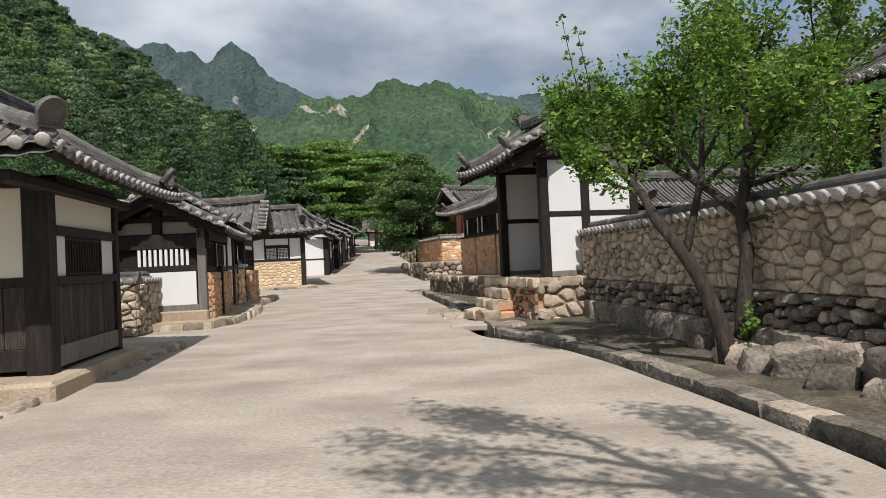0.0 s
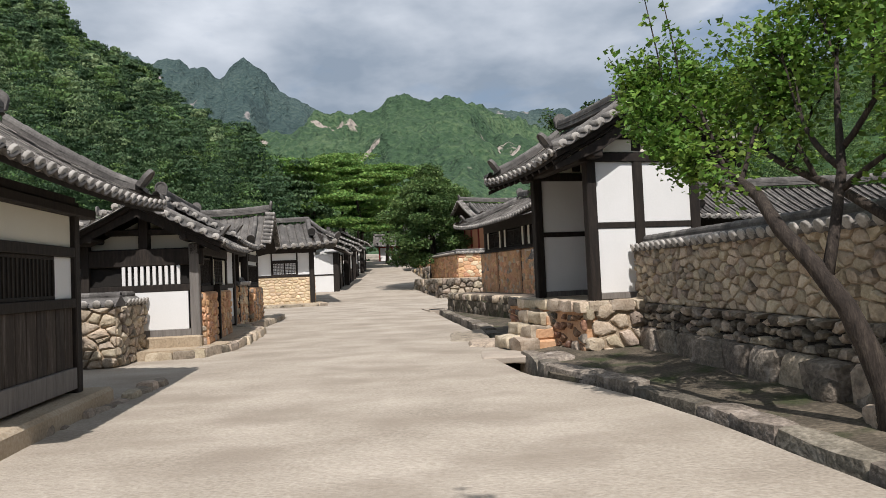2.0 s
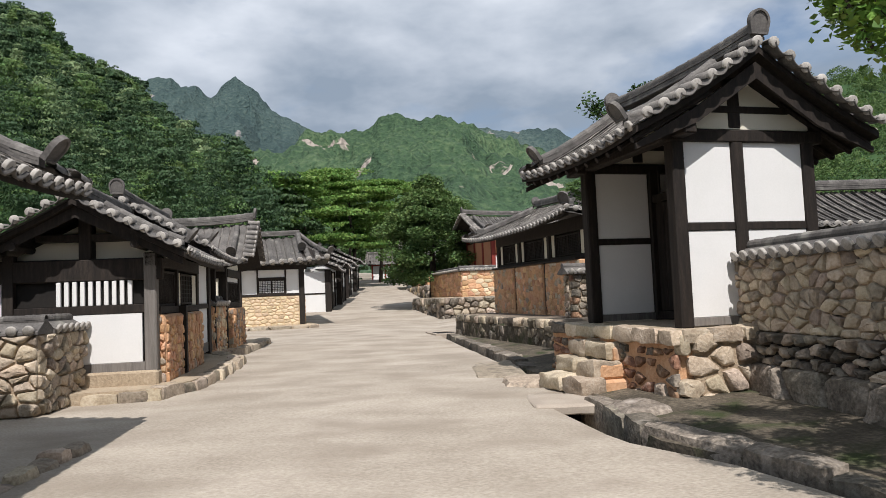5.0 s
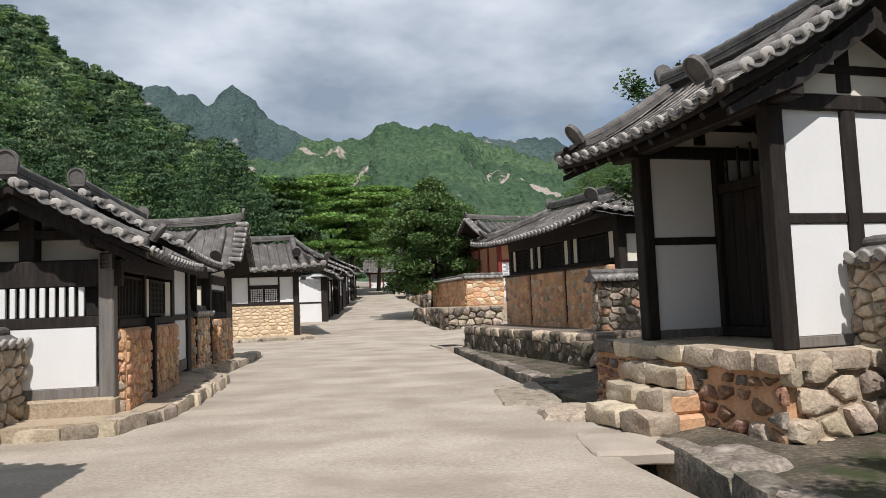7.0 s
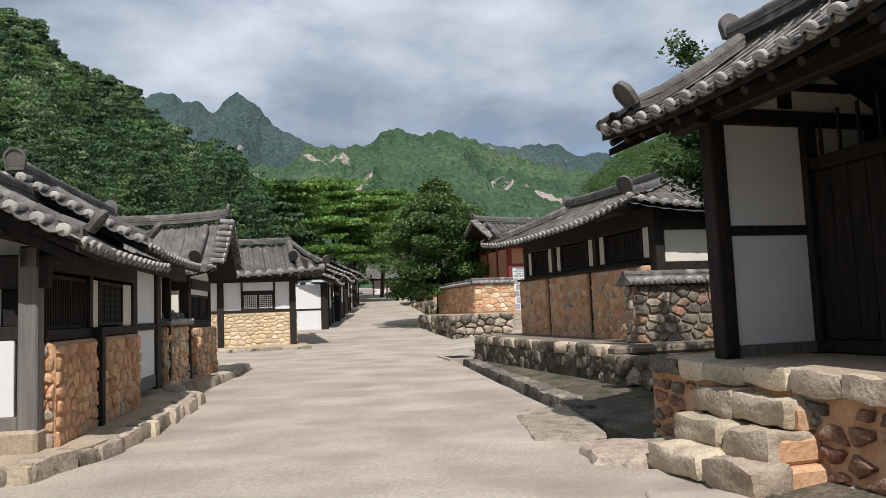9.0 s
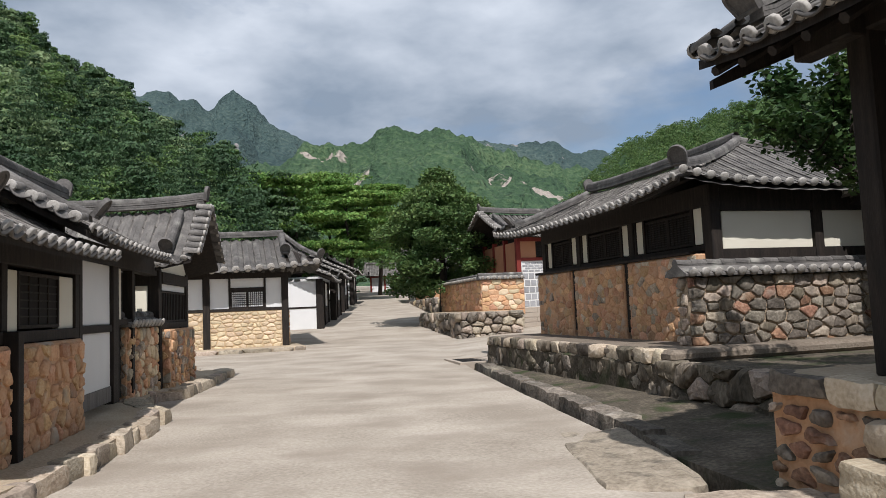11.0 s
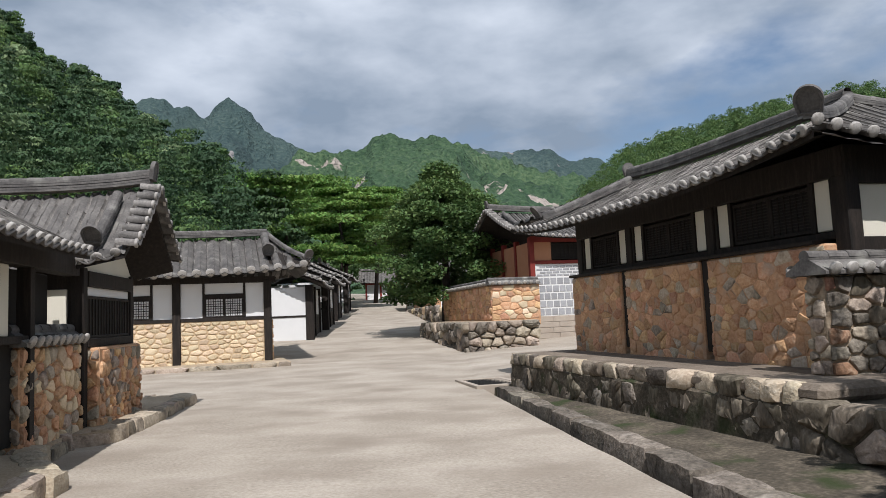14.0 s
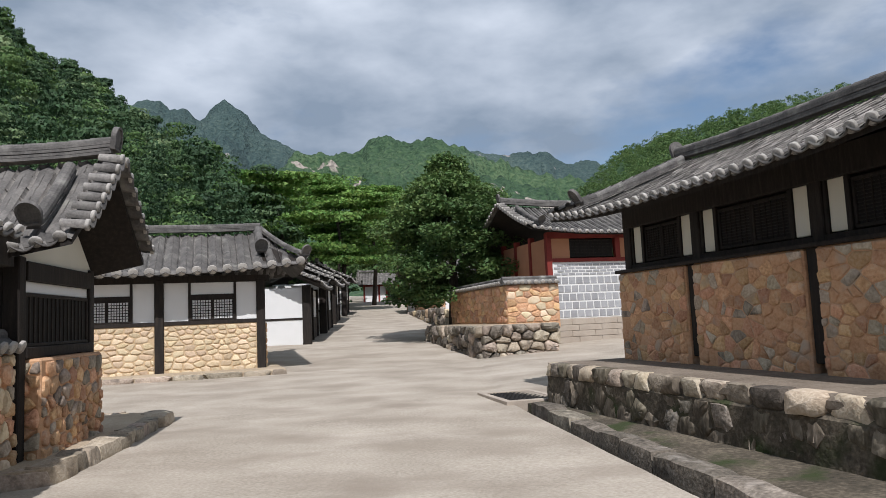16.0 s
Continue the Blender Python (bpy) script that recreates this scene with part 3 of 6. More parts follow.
        for i in range(k):
            y = -wa + (wa + wb) * (i + 0.5) / k
            for j in range(nt):
                if (j + 0.6) / nt < abs(y) / (wb if y > 0 else wa):
                    continue
                p0, p1 = face(y, j / nt), face(y, (j + 1) / nt)
                d = (p0 - p1).normalized()
                s = d.cross(Vector((0, 0, 1))).normalized()
                part("tile", TILE_MESH, None, roof, m=Matrix.Translation(p1 + Vector((0, 0, 0.012))) @ Matrix((s, -d, s.cross(-d))).transposed().to_4x4())
            p1 = face(y, 1.0)
            d = (face(y, 0.95) - p1).normalized()
            s = d.cross(Vector((0, 0, 1))).normalized()
            part("eave_cap", CAP_MESH, None, roof, m=Matrix.Translation(p1) @ Matrix((s, d, s.cross(d))).transposed().to_4x4())
        for back in (False, True):
            pts = []
            for j in range(7):
                u = j / 6 * 0.96
                pts.append(surf(length - hip + hip * u, u, back) + Vector((0, 0, 0.1 + 0.05 * u * u)))
            ridge_line(roof, pts, "hip_ridge", 0.18, 2)
            q, d = pts[-1], pts[-1] - pts[-2]
            ridge_end(roof, (q.x, q.y, q.z + 0.02), math.degrees(math.atan2(d.y, d.x)) + 90, 1.05, tilt=30)
            if hip_fall:
                pts = [surf(length - hip - 0.12, t / 6 * 0.64, back) + Vector((0, 0, 0.12)) for t in range(1, 7)]
                ridge_line(roof, pts, "falling_ridge", 0.26, 3, 0.06, 0.12)
                q = pts[-1]
                ridge_end(roof, (q.x, q.y + (0.06 if back else -0.06), q.z + 0.02), 180 if back else 0, 1.4, tilt=35)
    tagged(part("drip_tile", drips, TILES, roof, smooth=True), kind="stuff")
    if caps.v:
        tagged(part("eave_cap", caps, CAP, roof, smooth=True), kind="stuff")
    if rest.v:
        tagged(part("tile_row", rest, TILES, roof, smooth=True), kind="stuff")
    if main_ridge:
        far = length - hip
        pts = [surf(far * (0.0 + i / 10), 0, False) + Vector((0, 0, 0.09)) for i in range(11)]
        ridge_line(roof, pts, "ridge", 0.24, 4, 0.05, 0.09)
        ridge_end(roof, (pts[0].x - 0.04, 0, pts[0].z + 0.03), -90, 1.05)
        if not hip:
            ridge_end(roof, (length + 0.04, 0, pts[-1].z + 0.03), 90, 1.05)
    if rafters:
        for back in (False, True):
            wid = wb if back else wa
            n = int(length / 0.34)
            for i in range(n):
                x = length * (i + 0.5) / n
                a, b = surf(x, 0.35, back) - Vector((0, 0, 0.18)), surf(x, 0.97, back) - Vector((0, 0, 0.185))
                part("rafter", Shape().tube([a, b], [0.045, 0.045], 6), TIMBER, roof)
    return roof


def wall_cap(parent, m, length, seed=0, w=0.32, name="wall_capping"):
    """A little tiled roof along the top of a wall; x along, at the wall's top."""
    cap = part(name, Shape(), TILES, parent, m=m)
    sh = Shape()
    n = 6
    prof = [(-w, -0.02), (-w, 0.02), (-0.09, 0.16), (0.09, 0.16), (w, 0.02), (w, -0.02)]
    sh.add([(x, y, z) for x in (0, length) for y, z in prof], [(i, i + 1, 7 + i, 6 + i) for i in range(5)] + [(0, 6, 11, 5), tuple(range(6))[::-1], tuple(range(6, 12))])
    cap.data = sh.mesh(name, TILES)
    k = int(length / 0.24)
    for i in range(k):
        x = length * (i + 0.5) / k
        for sgn in (-1, 1):
            d = Vector((0, -sgn * 0.9, 0.36)).normalized()
            s = d.cross(Vector((0, 0, 1))).normalized()
            mm = Matrix.Translation((x, sgn * (w + 0.03), 0.03)) @ Matrix((s, -d, s.cross(-d))).transposed().to_4x4() @ pose(0, 0, 0, 0, 0, random.uniform(-4, 4))
            part("tile", TILE_MESH, None, cap, m=mm)
            part("eave_cap", CAP_MESH, None, cap, m=Matrix.Translation((x, sgn * (w + 0.03), 0.03)) @ Matrix((s, d, s.cross(d))).transposed().to_4x4())
    ridge_line(cap, [(length * i / 6, 0, 0.17) for i in range(7)], "ridge", 0.16, 2, 0.035, 0.08)
    return cap


# ---- ground ----
def road_z(y):
    t = [(-30, 0.0), (27, 0.0), (34, 0.05), (42, 0.17), (45, 0.24), (58, 1.0), (75, 1.95), (95, 3.1), (115, 4.2), (140, 5.0), (400, 14)]
    return float(np.interp(y, [a for a, _ in t], [b for _, b in t]))


def road_right(y):
    t = [(-30, 3.3), (4.8, 2.95), (6.8, 2.75), (9.9, 2.25), (11, 2.0), (12.5, 1.5), (13.6, 0.75), (15.5, 0.42), (16.3, 0.3), (18.3, 0.2), (22, 0.15), (29, -0.85), (32.2, -1.3), (35.5, -1.75)]
    return float(np.interp(y, [a for a, _ in t], [b for _, b in t]))


def ditch_width(y):
    return float(np.interp(y, [13.0, 15.6, 17.0, 18.2, 19.5, 21.0], [0.2, 0.58, 0.58, 0.5, 0.5, 0.22]))


def build_ground():
    ys = [-60, -30, -10] + [i * 0.5 for i in range(-6, 100)] + [50 + 3 * i for i in range(40)] + [180, 240, 400, 1000, 4000]
    verts, faces, mats = [], [], []
    for y in ys:
        r, z = road_right(min(y, 35.5)), road_z(y)
        dit = (1.0 if y < 13.4 else 1.7) if y < 16.8 else (1.3 if 18.1 < y < 33.2 else 0.0)
        g = ditch_width(y)
        row = [(-4000, 60 if y > 400 else 8), (-300, 10), (-60, 2 + z), (-30, 0.45 + z), (-14, 0.05 + z)]
        row += [(-10, 0.02 + z), (-8, z), (-5.6, z)]
        row += [(-5.6 + (r + 5.6) * i / 16, z + 0.02 * math.sin(math.pi * i / 16)) for i in range(1, 16)]
        row += [(r, z), (r + 0.03, z - 0.3 * dit), (r + g, z - 0.32 * dit), (r + g + 0.04, z + 0.02), (r + 1.6, z + 0.1), (9, z + 0.3), (16, z + 0.6), (40, z + 3), (300, z + 12), (4000, 60)]
        for i, (x, h) in enumerate(row):
            verts.append((x, y, h + (noise.noise((x * 0.8, y * 0.8, 3)) * 0.018 if abs(x) < 12 else 0)))
    w = len(row)
    for j in range(len(ys) - 1):
        for i in range(w - 1):
            faces.append((j * w + i, j * w + i + 1, (j + 1) * w + i + 1, (j + 1) * w + i))
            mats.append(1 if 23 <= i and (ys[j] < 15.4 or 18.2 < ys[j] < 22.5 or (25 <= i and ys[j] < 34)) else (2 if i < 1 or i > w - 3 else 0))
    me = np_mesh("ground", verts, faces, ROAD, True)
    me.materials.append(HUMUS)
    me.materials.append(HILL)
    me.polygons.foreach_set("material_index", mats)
    me.set_sharp_from_angle(angle=radians(30))
    tagged(new("ground", me), "pale sandy village road and ground reaching the hills", "ground", kind="structure")


build_ground()


def build_drain():
    """The stone kerb beyond the roadside drain, with its covering slabs."""
    k = tagged(new("kerb"), "rough stone kerb along the roadside drain", "kerb", kind="structure")
    rng = random.Random(8)
    for y0, y1, top in ((-1.5, 15.7, 0.1), (20.8, 32.9, 0.12)):
        y = y0
        while y < y1:
            w = rng.uniform(0.55, 1.35)
            m, l = along((road_right(y) + ditch_width(y), y), (road_right(y + w) + ditch_width(y + w), y + w))
            h = top + rng.uniform(-0.03, 0.04)
            d = rng.uniform(0.3, 0.4)
            # Mostly the dark granite, so the kerb's colour carries tree and drain shade.
            rough_part("kerb_stone", rough_block(-0.03, l + 0.03, -d, 0.02, -0.36, h, rng, 9, 0.04), DARKSTONE if rng.random() < 0.78 else STONE, k, m=m)
            y += w
    s = tagged(new("drain_cover"), "stone slabs bridging the roadside drain", "drain", kind="structure")
    rough_part("slab", rough_block(0.12, 1.32, 15.88, 17.15, -0.11, 0.03, rng, 16, 0.02, 6), CONCRETE, s)
    rough_part("slab", rough_block(-0.55, 0.42, 19.55, 22.6, -0.2, 0.035, rng, 8, 0.06, 6), STONE, s)
    rough_part("slab", rough_block(-0.1, 1.05, 18.2, 19.2, -0.4, 0.1, rng, 8, 0.06, 6), STONE, s)
    rough_part("culvert_side", rough_block(1.02, 1.75, 14.75, 15.85, -0.5, 0.12, rng, 5, 0.07, 6), DARKSTONE, s)
    # Black sheet stands in for the darkness inside the culvert.
    part("culvert_shade", Shape().box(-0.4, 0.9, -0.05, 0.05, -0.6, -0.1), DARK, s, m=pose(0.62, 16.75, 0))
    g = thing("drain_grate", pose(-1.25, 34.3, road_z(34.3), 0, 0, 14), "dark iron drain grate in a concrete rim", "grate")
    block(g, "rim", CONCRETE, -0.6, 0.6, -0.95, -0.78, -0.3, 0.07)
    block(g, "rim", CONCRETE, -0.6, 0.6, 0.78, 0.95, -0.3, 0.07)
    block(g, "rim", CONCRETE, -0.6, -0.47, -0.78, 0.78, -0.3, 0.07)
    block(g, "rim", CONCRETE, 0.47, 0.6, -0.78, 0.78, -0.3, 0.07)
    for i in range(13):
        block(g, "grate_bar", DARK, -0.45 + i * 0.072, -0.41 + i * 0.072, -0.78, 0.78, 0.0, 0.05)


build_drain()


# ---- gatehouse, on a stone podium, at the road ----
def lattice(parent, name, x, y0, y1, z0, z1, n, m, mat=TIMBER, t=0.018, axis="y", backing=None):
    """A window: frame, bars and a papered back, or a near-black one painted for the unlit room. On a wall whose plane
    is x = const (axis y) or y = const (axis x).
    """
    def span(a0, a1, d0, d1, b0, b1):
        return (x + d0, x + d1, a0, a1, b0, b1) if axis == "y" else (a0, a1, x + d0, x + d1, b0, b1)
    f = Shape()
    for a in ((y0, y1, z0, z0 + 0.05), (y0, y1, z1 - 0.05, z1), (y0, y0 + 0.05, z0 + 0.05, z1 - 0.05), (y1 - 0.05, y1, z0 + 0.05, z1 - 0.05)):
        f.box(*span(a[0], a[1], -0.035, 0.035, a[2], a[3]))
    win = part(name, f, mat, parent)
    part("window_back", Shape().box(*span(y0 + 0.04, y1 - 0.04, -0.006, 0.006, z0 + 0.04, z1 - 0.04)), backing or DARK, win)
    for i in range(n):
        a = y0 + 0.05 + (y1 - y0 - 0.1) * (i + 1) / (n + 1)
        part("bar", Shape().box(*span(a - t / 2, a + t / 2, -0.024, 0.024, z0 + 0.04, z1 - 0.04), c=0.003), mat, win)
    for i in range(m):
        b = z0 + 0.05 + (z1 - z0 - 0.1) * (i + 1) / (m + 1)
        part("bar", Shape().box(*span(y0 + 0.04, y1 - 0.04, -0.02, 0.02, b - t / 2, b + t / 2), c=0.003), mat, win)
    return win


def build_gatehouse():
    g = thing("gatehouse", pose(2.28, 16.1, 0, 0, 0, 16), "white plastered timber gatehouse with tiled roof on a stone podium", "gatehouse")
    Z = 1.0
    for x, y in ((0.0, 0.04), (0.0, 2.72), (1.0, 0.04), (1.27, 2.72), (2.24, 0.04), (2.24, 2.72)):
        block(g, "post", TIMBER, x, x + 0.2, y, y + 0.22, Z - 0.02, 3.72, c=0.02)
    for y in (0.07, 2.77):
        xm = 1.0 if y < 1 else 1.27
        block(g, "beam", TIMBER, 0.2, xm, y, y + 0.12, 2.36, 2.47)
        block(g, "beam", TIMBER, xm + 0.2, 2.24, y, y + 0.12, 2.36, 2.47)
        block(g, "sill_beam", GREYWOOD, 0.2, 2.24, y, y + 0.13, Z, 1.12)
        block(g, "tie_beam", TIMBER, -0.15, 2.6, y - 0.04, y + 0.16, 3.64, 3.82, c=0.015)
        for x0, x1 in ((0.2, xm), (xm + 0.2, 2.24)):
            block(g, "plaster_panel", PLASTER, x0, x1, y + 0.02, y + 0.1, 1.12, 2.36)
            block(g, "plaster_panel", PLASTER, x0, x1, y + 0.02, y + 0.1, 2.47, 3.66)
        tri = Shape()
        pts = [(0.0, 3.84), (2.4, 3.84), (2.4, 3.9), (1.2, 4.62), (0.0, 3.9)]
        tri.add([(x, yy, z) for yy in (y + 0.02, y + 0.1) for x, z in pts], [tuple(range(5)), tuple(range(5, 10))[::-1]] + [(i, 5 + i, 5 + (i + 1) % 5, (i + 1) % 5) for i in range(5)])
        part("gable_panel", tri, CREAM, g)
        block(g, "king_post", TIMBER, 1.0, 1.2, y, y + 0.12, 3.86, 4.6)
        block(g, "gable_beam", TIMBER, 0.35, 2.05, y - 0.01, y + 0.13, 4.08, 4.18)
    block(g, "lintel", TIMBER, 0.0, 0.2, -0.3, 3.5, 3.68, 3.86, c=0.02)
    block(g, "lintel", TIMBER, 1.3, 1.45, 0.26, 2.72, 3.1, 3.25, c=0.02)
    block(g, "back_wall", TIMBER, 2.3, 2.4, 0.26, 2.72, Z, 3.72)
    block(g, "threshold", TIMBER, 1.3, 1.46, 0.26, 2.72, Z, 1.14)
    for y0, y1 in ((0.27, 1.48), (1.5, 2.71)):
        d = block(g, "door", TIMBER, 1.38, 1.43, y0, y1, 1.14, 3.1)
        for k in range(5):
            w = (y1 - y0) / 5
            part("plank", Shape().box(1.36, 1.382, y0 + k * w + 0.005, y0 + (k + 1) * w - 0.005, 1.15, 3.09), TIMBER, d)
    for k in range(9):
        y = 0.4 + k * 0.27
        block(g, "transom_bar", TIMBER, 1.36, 1.4, y, y + 0.035, 3.25, 3.75)
    tiled_roof(g, pose(1.2, 3.7, 0, 0, 0, -90), 4.1, 2.05, 2.05, 3.64, 4.9, single_a=True, single_b=False, rafters=True)
    for y in (-0.3, 3.6):
        for sgn in (-1, 1):
            pr = [(1.2, 4.72), (1.2 + sgn * 1.0, 4.05), (1.2 + sgn * 1.98, 3.52)]
            sh = Shape()
            for i in range(2):
                (xa, za), (xb, zb) = pr[i], pr[i + 1]
                q = [(xa, za), (xb, zb), (xb, zb - (0.22, 0.08)[i]), (xa, za - (0.24, 0.22)[i])]
                sh.add([(x, yy, z) for yy in (y - 0.025, y + 0.025) for x, z in q], [(0, 1, 2, 3), (7, 6, 5, 4), (0, 4, 5, 1), (3, 2, 6, 7), (0, 3, 7, 4), (1, 5, 6, 2)])
            part("bargeboard", sh, TIMBER, g)
    # podium with steps
    p = thing("stone_podium", pose(2.28, 16.1, 0, 0, 0, 16), "rubble stone podium set in orange mud below the gatehouse", "podium")
    block(p, "core", REDMUD, -0.35, 2.6, -0.27, 3.7, -0.2, 0.9, c=0.03)
    block(p, "front_mortar", MUD, -0.1, 2.65, -0.34, -0.26, -0.2, 0.93, c=0.03)
    block(p, "top", EARTH, -0.3, 2.6, -0.28, 3.7, 0.88, 0.985, c=0.03)
    stone_face(p, pose(-0.38, -0.33, -0.1), 3.05, 1.07, [PALESTONE, STONE, PALESTONE, STONE, RUSTSTONE], 11, 0.27, 1.6, 0.09, 0.025, rough=0.9, share=0.5)
    m, l = along((-0.36, 3.7), (-0.36, -0.34), -0.1)
    stone_face(p, m, l, 0.86, [RUSTSTONE, STONE, DARKSTONE], 12, 0.17, 1.6, 0.05, 0.035, rough=1.2, share=0.6, bare=0.22)
    rng = random.Random(14)
    x = -0.3
    while x < 2.6:
        w = rng.uniform(0.4, 0.75)
        rough_part("coping_stone", rough_block(x, x + w - 0.01, -0.42, -0.1, 0.8, 0.995, rng, 12, 0.05), PALESTONE, p)
        x += w
    y = -0.4
    while y < 3.6:
        w = rng.uniform(0.4, 0.7)
        rough_part("coping_stone", rough_block(-0.44, -0.08, y, y + w - 0.01, 0.8, 0.995, rng, 12, 0.05), PALESTONE if y < 2.7 else DARKSTONE, p)
        y += w
    for i, (x0, z) in enumerate(((-1.2, 0.26), (-0.9, 0.5), (-0.64, 0.76))):
        for y0, y1 in ((0.95 + 0.1 * i, 1.62 + 0.1 * i), (1.6 + 0.1 * i, 2.5)):
            rough_part("step_stone", rough_block(x0, x0 + 0.5, y0, y1, z - 0.26, z, rng, 11, 0.06, 5), PALESTONE, p)
    block(p, "step_core", REDMUD, -1.08, -0.3, 0.98, 2.4, -0.1, 0.22, c=0.04)
    block(p, "step_core", REDMUD, -0.78, -0.3, 1.05, 2.4, 0.22, 0.46, c=0.04)
    block(p, "step_core", REDMUD, -0.5, -0.3, 1.1, 2.4, 0.46, 0.7, c=0.04)


build_gatehouse()


# ---- long house with ochre stone panels on a terrace ----
def build_long_house():
    h = thing("long_house", pose(2.55, 27.0, 0, 0, 0, 16), "long tiled house with ochre stone panels below dark lattice windows", "house")
    Y1 = 6.65
    for a, b in ((1.73, 1.92), (4.3, 4.48)):
        block(h, "post", TIMBER, 0.0, 0.18, a, b, 0.95, 2.45, c=0.015)
    for a, b in ((-0.98, -0.72), (1.73, 1.93), (4.3, 4.5), (6.42, 6.65)):
        block(h, "post", TIMBER, 0.14, 0.36, a, b, 0.9, 3.7, c=0.015)
    block(h, "core_wall", MUD, 0.24, 0.34, -0.72, Y1, 0.9, 2.45)
    block(h, "sill_beam", TIMBER, -0.1, 0.3, -0.6, Y1, 2.44, 2.5, c=0.012)
    block(h, "sill_beam", TIMBER, 0.15, 0.34, -0.72, Y1, 2.5, 2.6, c=0.012)
    block(h, "eave_beam", TIMBER, 0.13, 0.36, -0.95, Y1, 3.3, 3.7, c=0.015)
    for i, (a, b) in enumerate(((-0.75, 1.73), (1.92, 4.3), (4.48, 6.6))):
        pn = block(h, "stone_panel", REDMUD, -0.05, 0.22, a + 0.01, b - 0.01, 0.76, 2.44, c=0.03)
        m, l = along((-0.047, b - 0.02), (-0.047, a + 0.02), 0.78)
        stone_face(pn, m, l, 1.64, [ORANGESTONE, STONE, REDMUD, ORANGESTONE, PALESTONE, REDMUD], 30 + i, 0.175, 1.35, 0.02, 0.007, rough=1.3, share=0.5, bare=0.05, cut=0.4)
    for i, (a, b) in enumerate(((-0.72, 1.73), (1.93, 4.3), (4.5, 6.42))):
        for p0, p1 in ((a + 0.06, a + 0.34), (b - 0.34, b - 0.06)):
            block(h, "plaster_panel", CREAM, 0.2, 0.3, p0, p1, 2.62, 3.3)
        for p0, p1 in ((a, a + 0.06), (b - 0.06, b), (a + 0.34, a + 0.42), (b - 0.42, b - 0.34)):
            block(h, "jamb", TIMBER, 0.17, 0.32, p0, p1, 2.6, 3.3)
        mid = (a + b) / 2
        lattice(h, "window", 0.24, a + 0.42, mid, 2.62, 3.26, 5, 11, t=0.014)
        lattice(h, "window", 0.24, mid, b - 0.42, 2.62, 3.26, 5, 11, t=0.014)
    # Black sheet behind the windows in place of an unlit room.
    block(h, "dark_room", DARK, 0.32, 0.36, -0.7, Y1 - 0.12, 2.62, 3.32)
    # near end wall
    block(h, "post", TIMBER, 2.4, 2.6, -0.98, -0.78, 0.95, 3.7)
    block(h, "end_beam", TIMBER, 0.36, 5.0, -0.96, -0.78, 2.2, 2.5)
    block(h, "end_beam", TIMBER, 0.36, 5.0, -0.96, -0.78, 3.2, 3.7)
    block(h, "plaster_panel", CREAM, 0.42, 2.4, -0.9, -0.8, 2.5, 3.2)
    block(h, "plaster_panel", CREAM, 2.6, 5.0, -0.9, -0.8, 2.5, 3.2)
    block(h, "end_wall", MUD, 0.36, 5.0, -0.9, -0.78, 0.9, 2.2)
    block(h, "back_wall", MUD, 4.9, 5.0, -0.75, Y1, 0.9, 3.7)
    block(h, "far_wall", PLASTER, 0.36, 5.0, Y1 - 0.1, Y1, 0.9, 3.7)
    tiled_roof(h, pose(2.4, 7.9, 0, 0, 0, -90), 9.4, 3.25, 3.25, 3.5, 4.85, single_a=True, lift=0.24, inset=0.9, hip=2.5, verge=(True, False), sag=0.12)
    # terrace
    t = thing("stone_terrace", pose(2.55, 27.0, 0, 0, 0, 16), "dark rubble retaining terrace in front of the long house", "terrace")
    block(t, "core", HUMUS, -1.53, 5.5, -4.9, 6.9, -0.3, 0.62, c=0.05)
    block(t, "top", SHADEDIRT, -1.5, 6.0, -2.0, 6.9, 0.62, 0.82, c=0.06)
    m, l = along((-1.46, 6.95), (-1.46, -1.7), -0.3)
    stone_face(t, m, l, 0.88, [MOSSROCK, DARKSTONE], 41, 0.3, 1.15, 0.08, 0.002, taper=0.3, rough=1.2, share=0.85, cut=0.4)
    stone_face(t, m @ pose(0, 0.02, 0.86), l, 0.28, [STONE, DARKSTONE, PALESTONE, MOSSROCK], 45, 0.26, 1.4, 0.12, 0.01, rough=0.5, share=0.4)
    m, l = along((-1.46, -1.7), (-1.5, -5.0), -0.3)
    stone_face(t, m, l, 0.98, [MOSSROCK, DARKSTONE, STONE], 43, 0.34, 1.3, 0.15, 0.008, rough=1.0)
    m, l = along((-0.6, 6.97), (-1.46, 6.97), -0.3)
    stone_face(t, m, l, 1.12, [DARKSTONE, STONE], 42, 0.27, 1.3, 0.13, 0.008, taper=0.5)
    stone_face(t, pose(-1.5, -4.95, -0.3), 3.2, 0.98, [DARKSTONE, STONE], 44, 0.34, 1.3, 0.17, 0.008, rough=1.0)
    # yard wall beside the house
    w = thing("yard_wall", pose(2.55, 27.0, 0, 0, 0, 16), "grey and ochre rubble yard wall capped with roof tiles", "wall")
    # Brown mud in place of light tan mortar: the wall's shade in its colour.
    block(w, "core", MUD, -0.68, 4.6, -1.33, -1.02, 0.6, 2.0, c=0.03)
    stone_face(w, pose(-0.7, -1.36, 0.62), 5.3, 1.38, [DARKSTONE, STONE, DARKSTONE, MOSSROCK, RUSTSTONE], 51, 0.19, 1.6, 0.03, 0.018, share=0.5, cut=0.45)
    m, l = along((-0.7, -1.02), (-0.7, -1.35), 0.62)
    stone_face(w, m, l, 1.38, [STONE], 52, 0.17, 1.4, 0.03, 0.015)
    wall_cap(w, pose(-0.8, -1.17, 2.03), 5.4)


build_long_house()


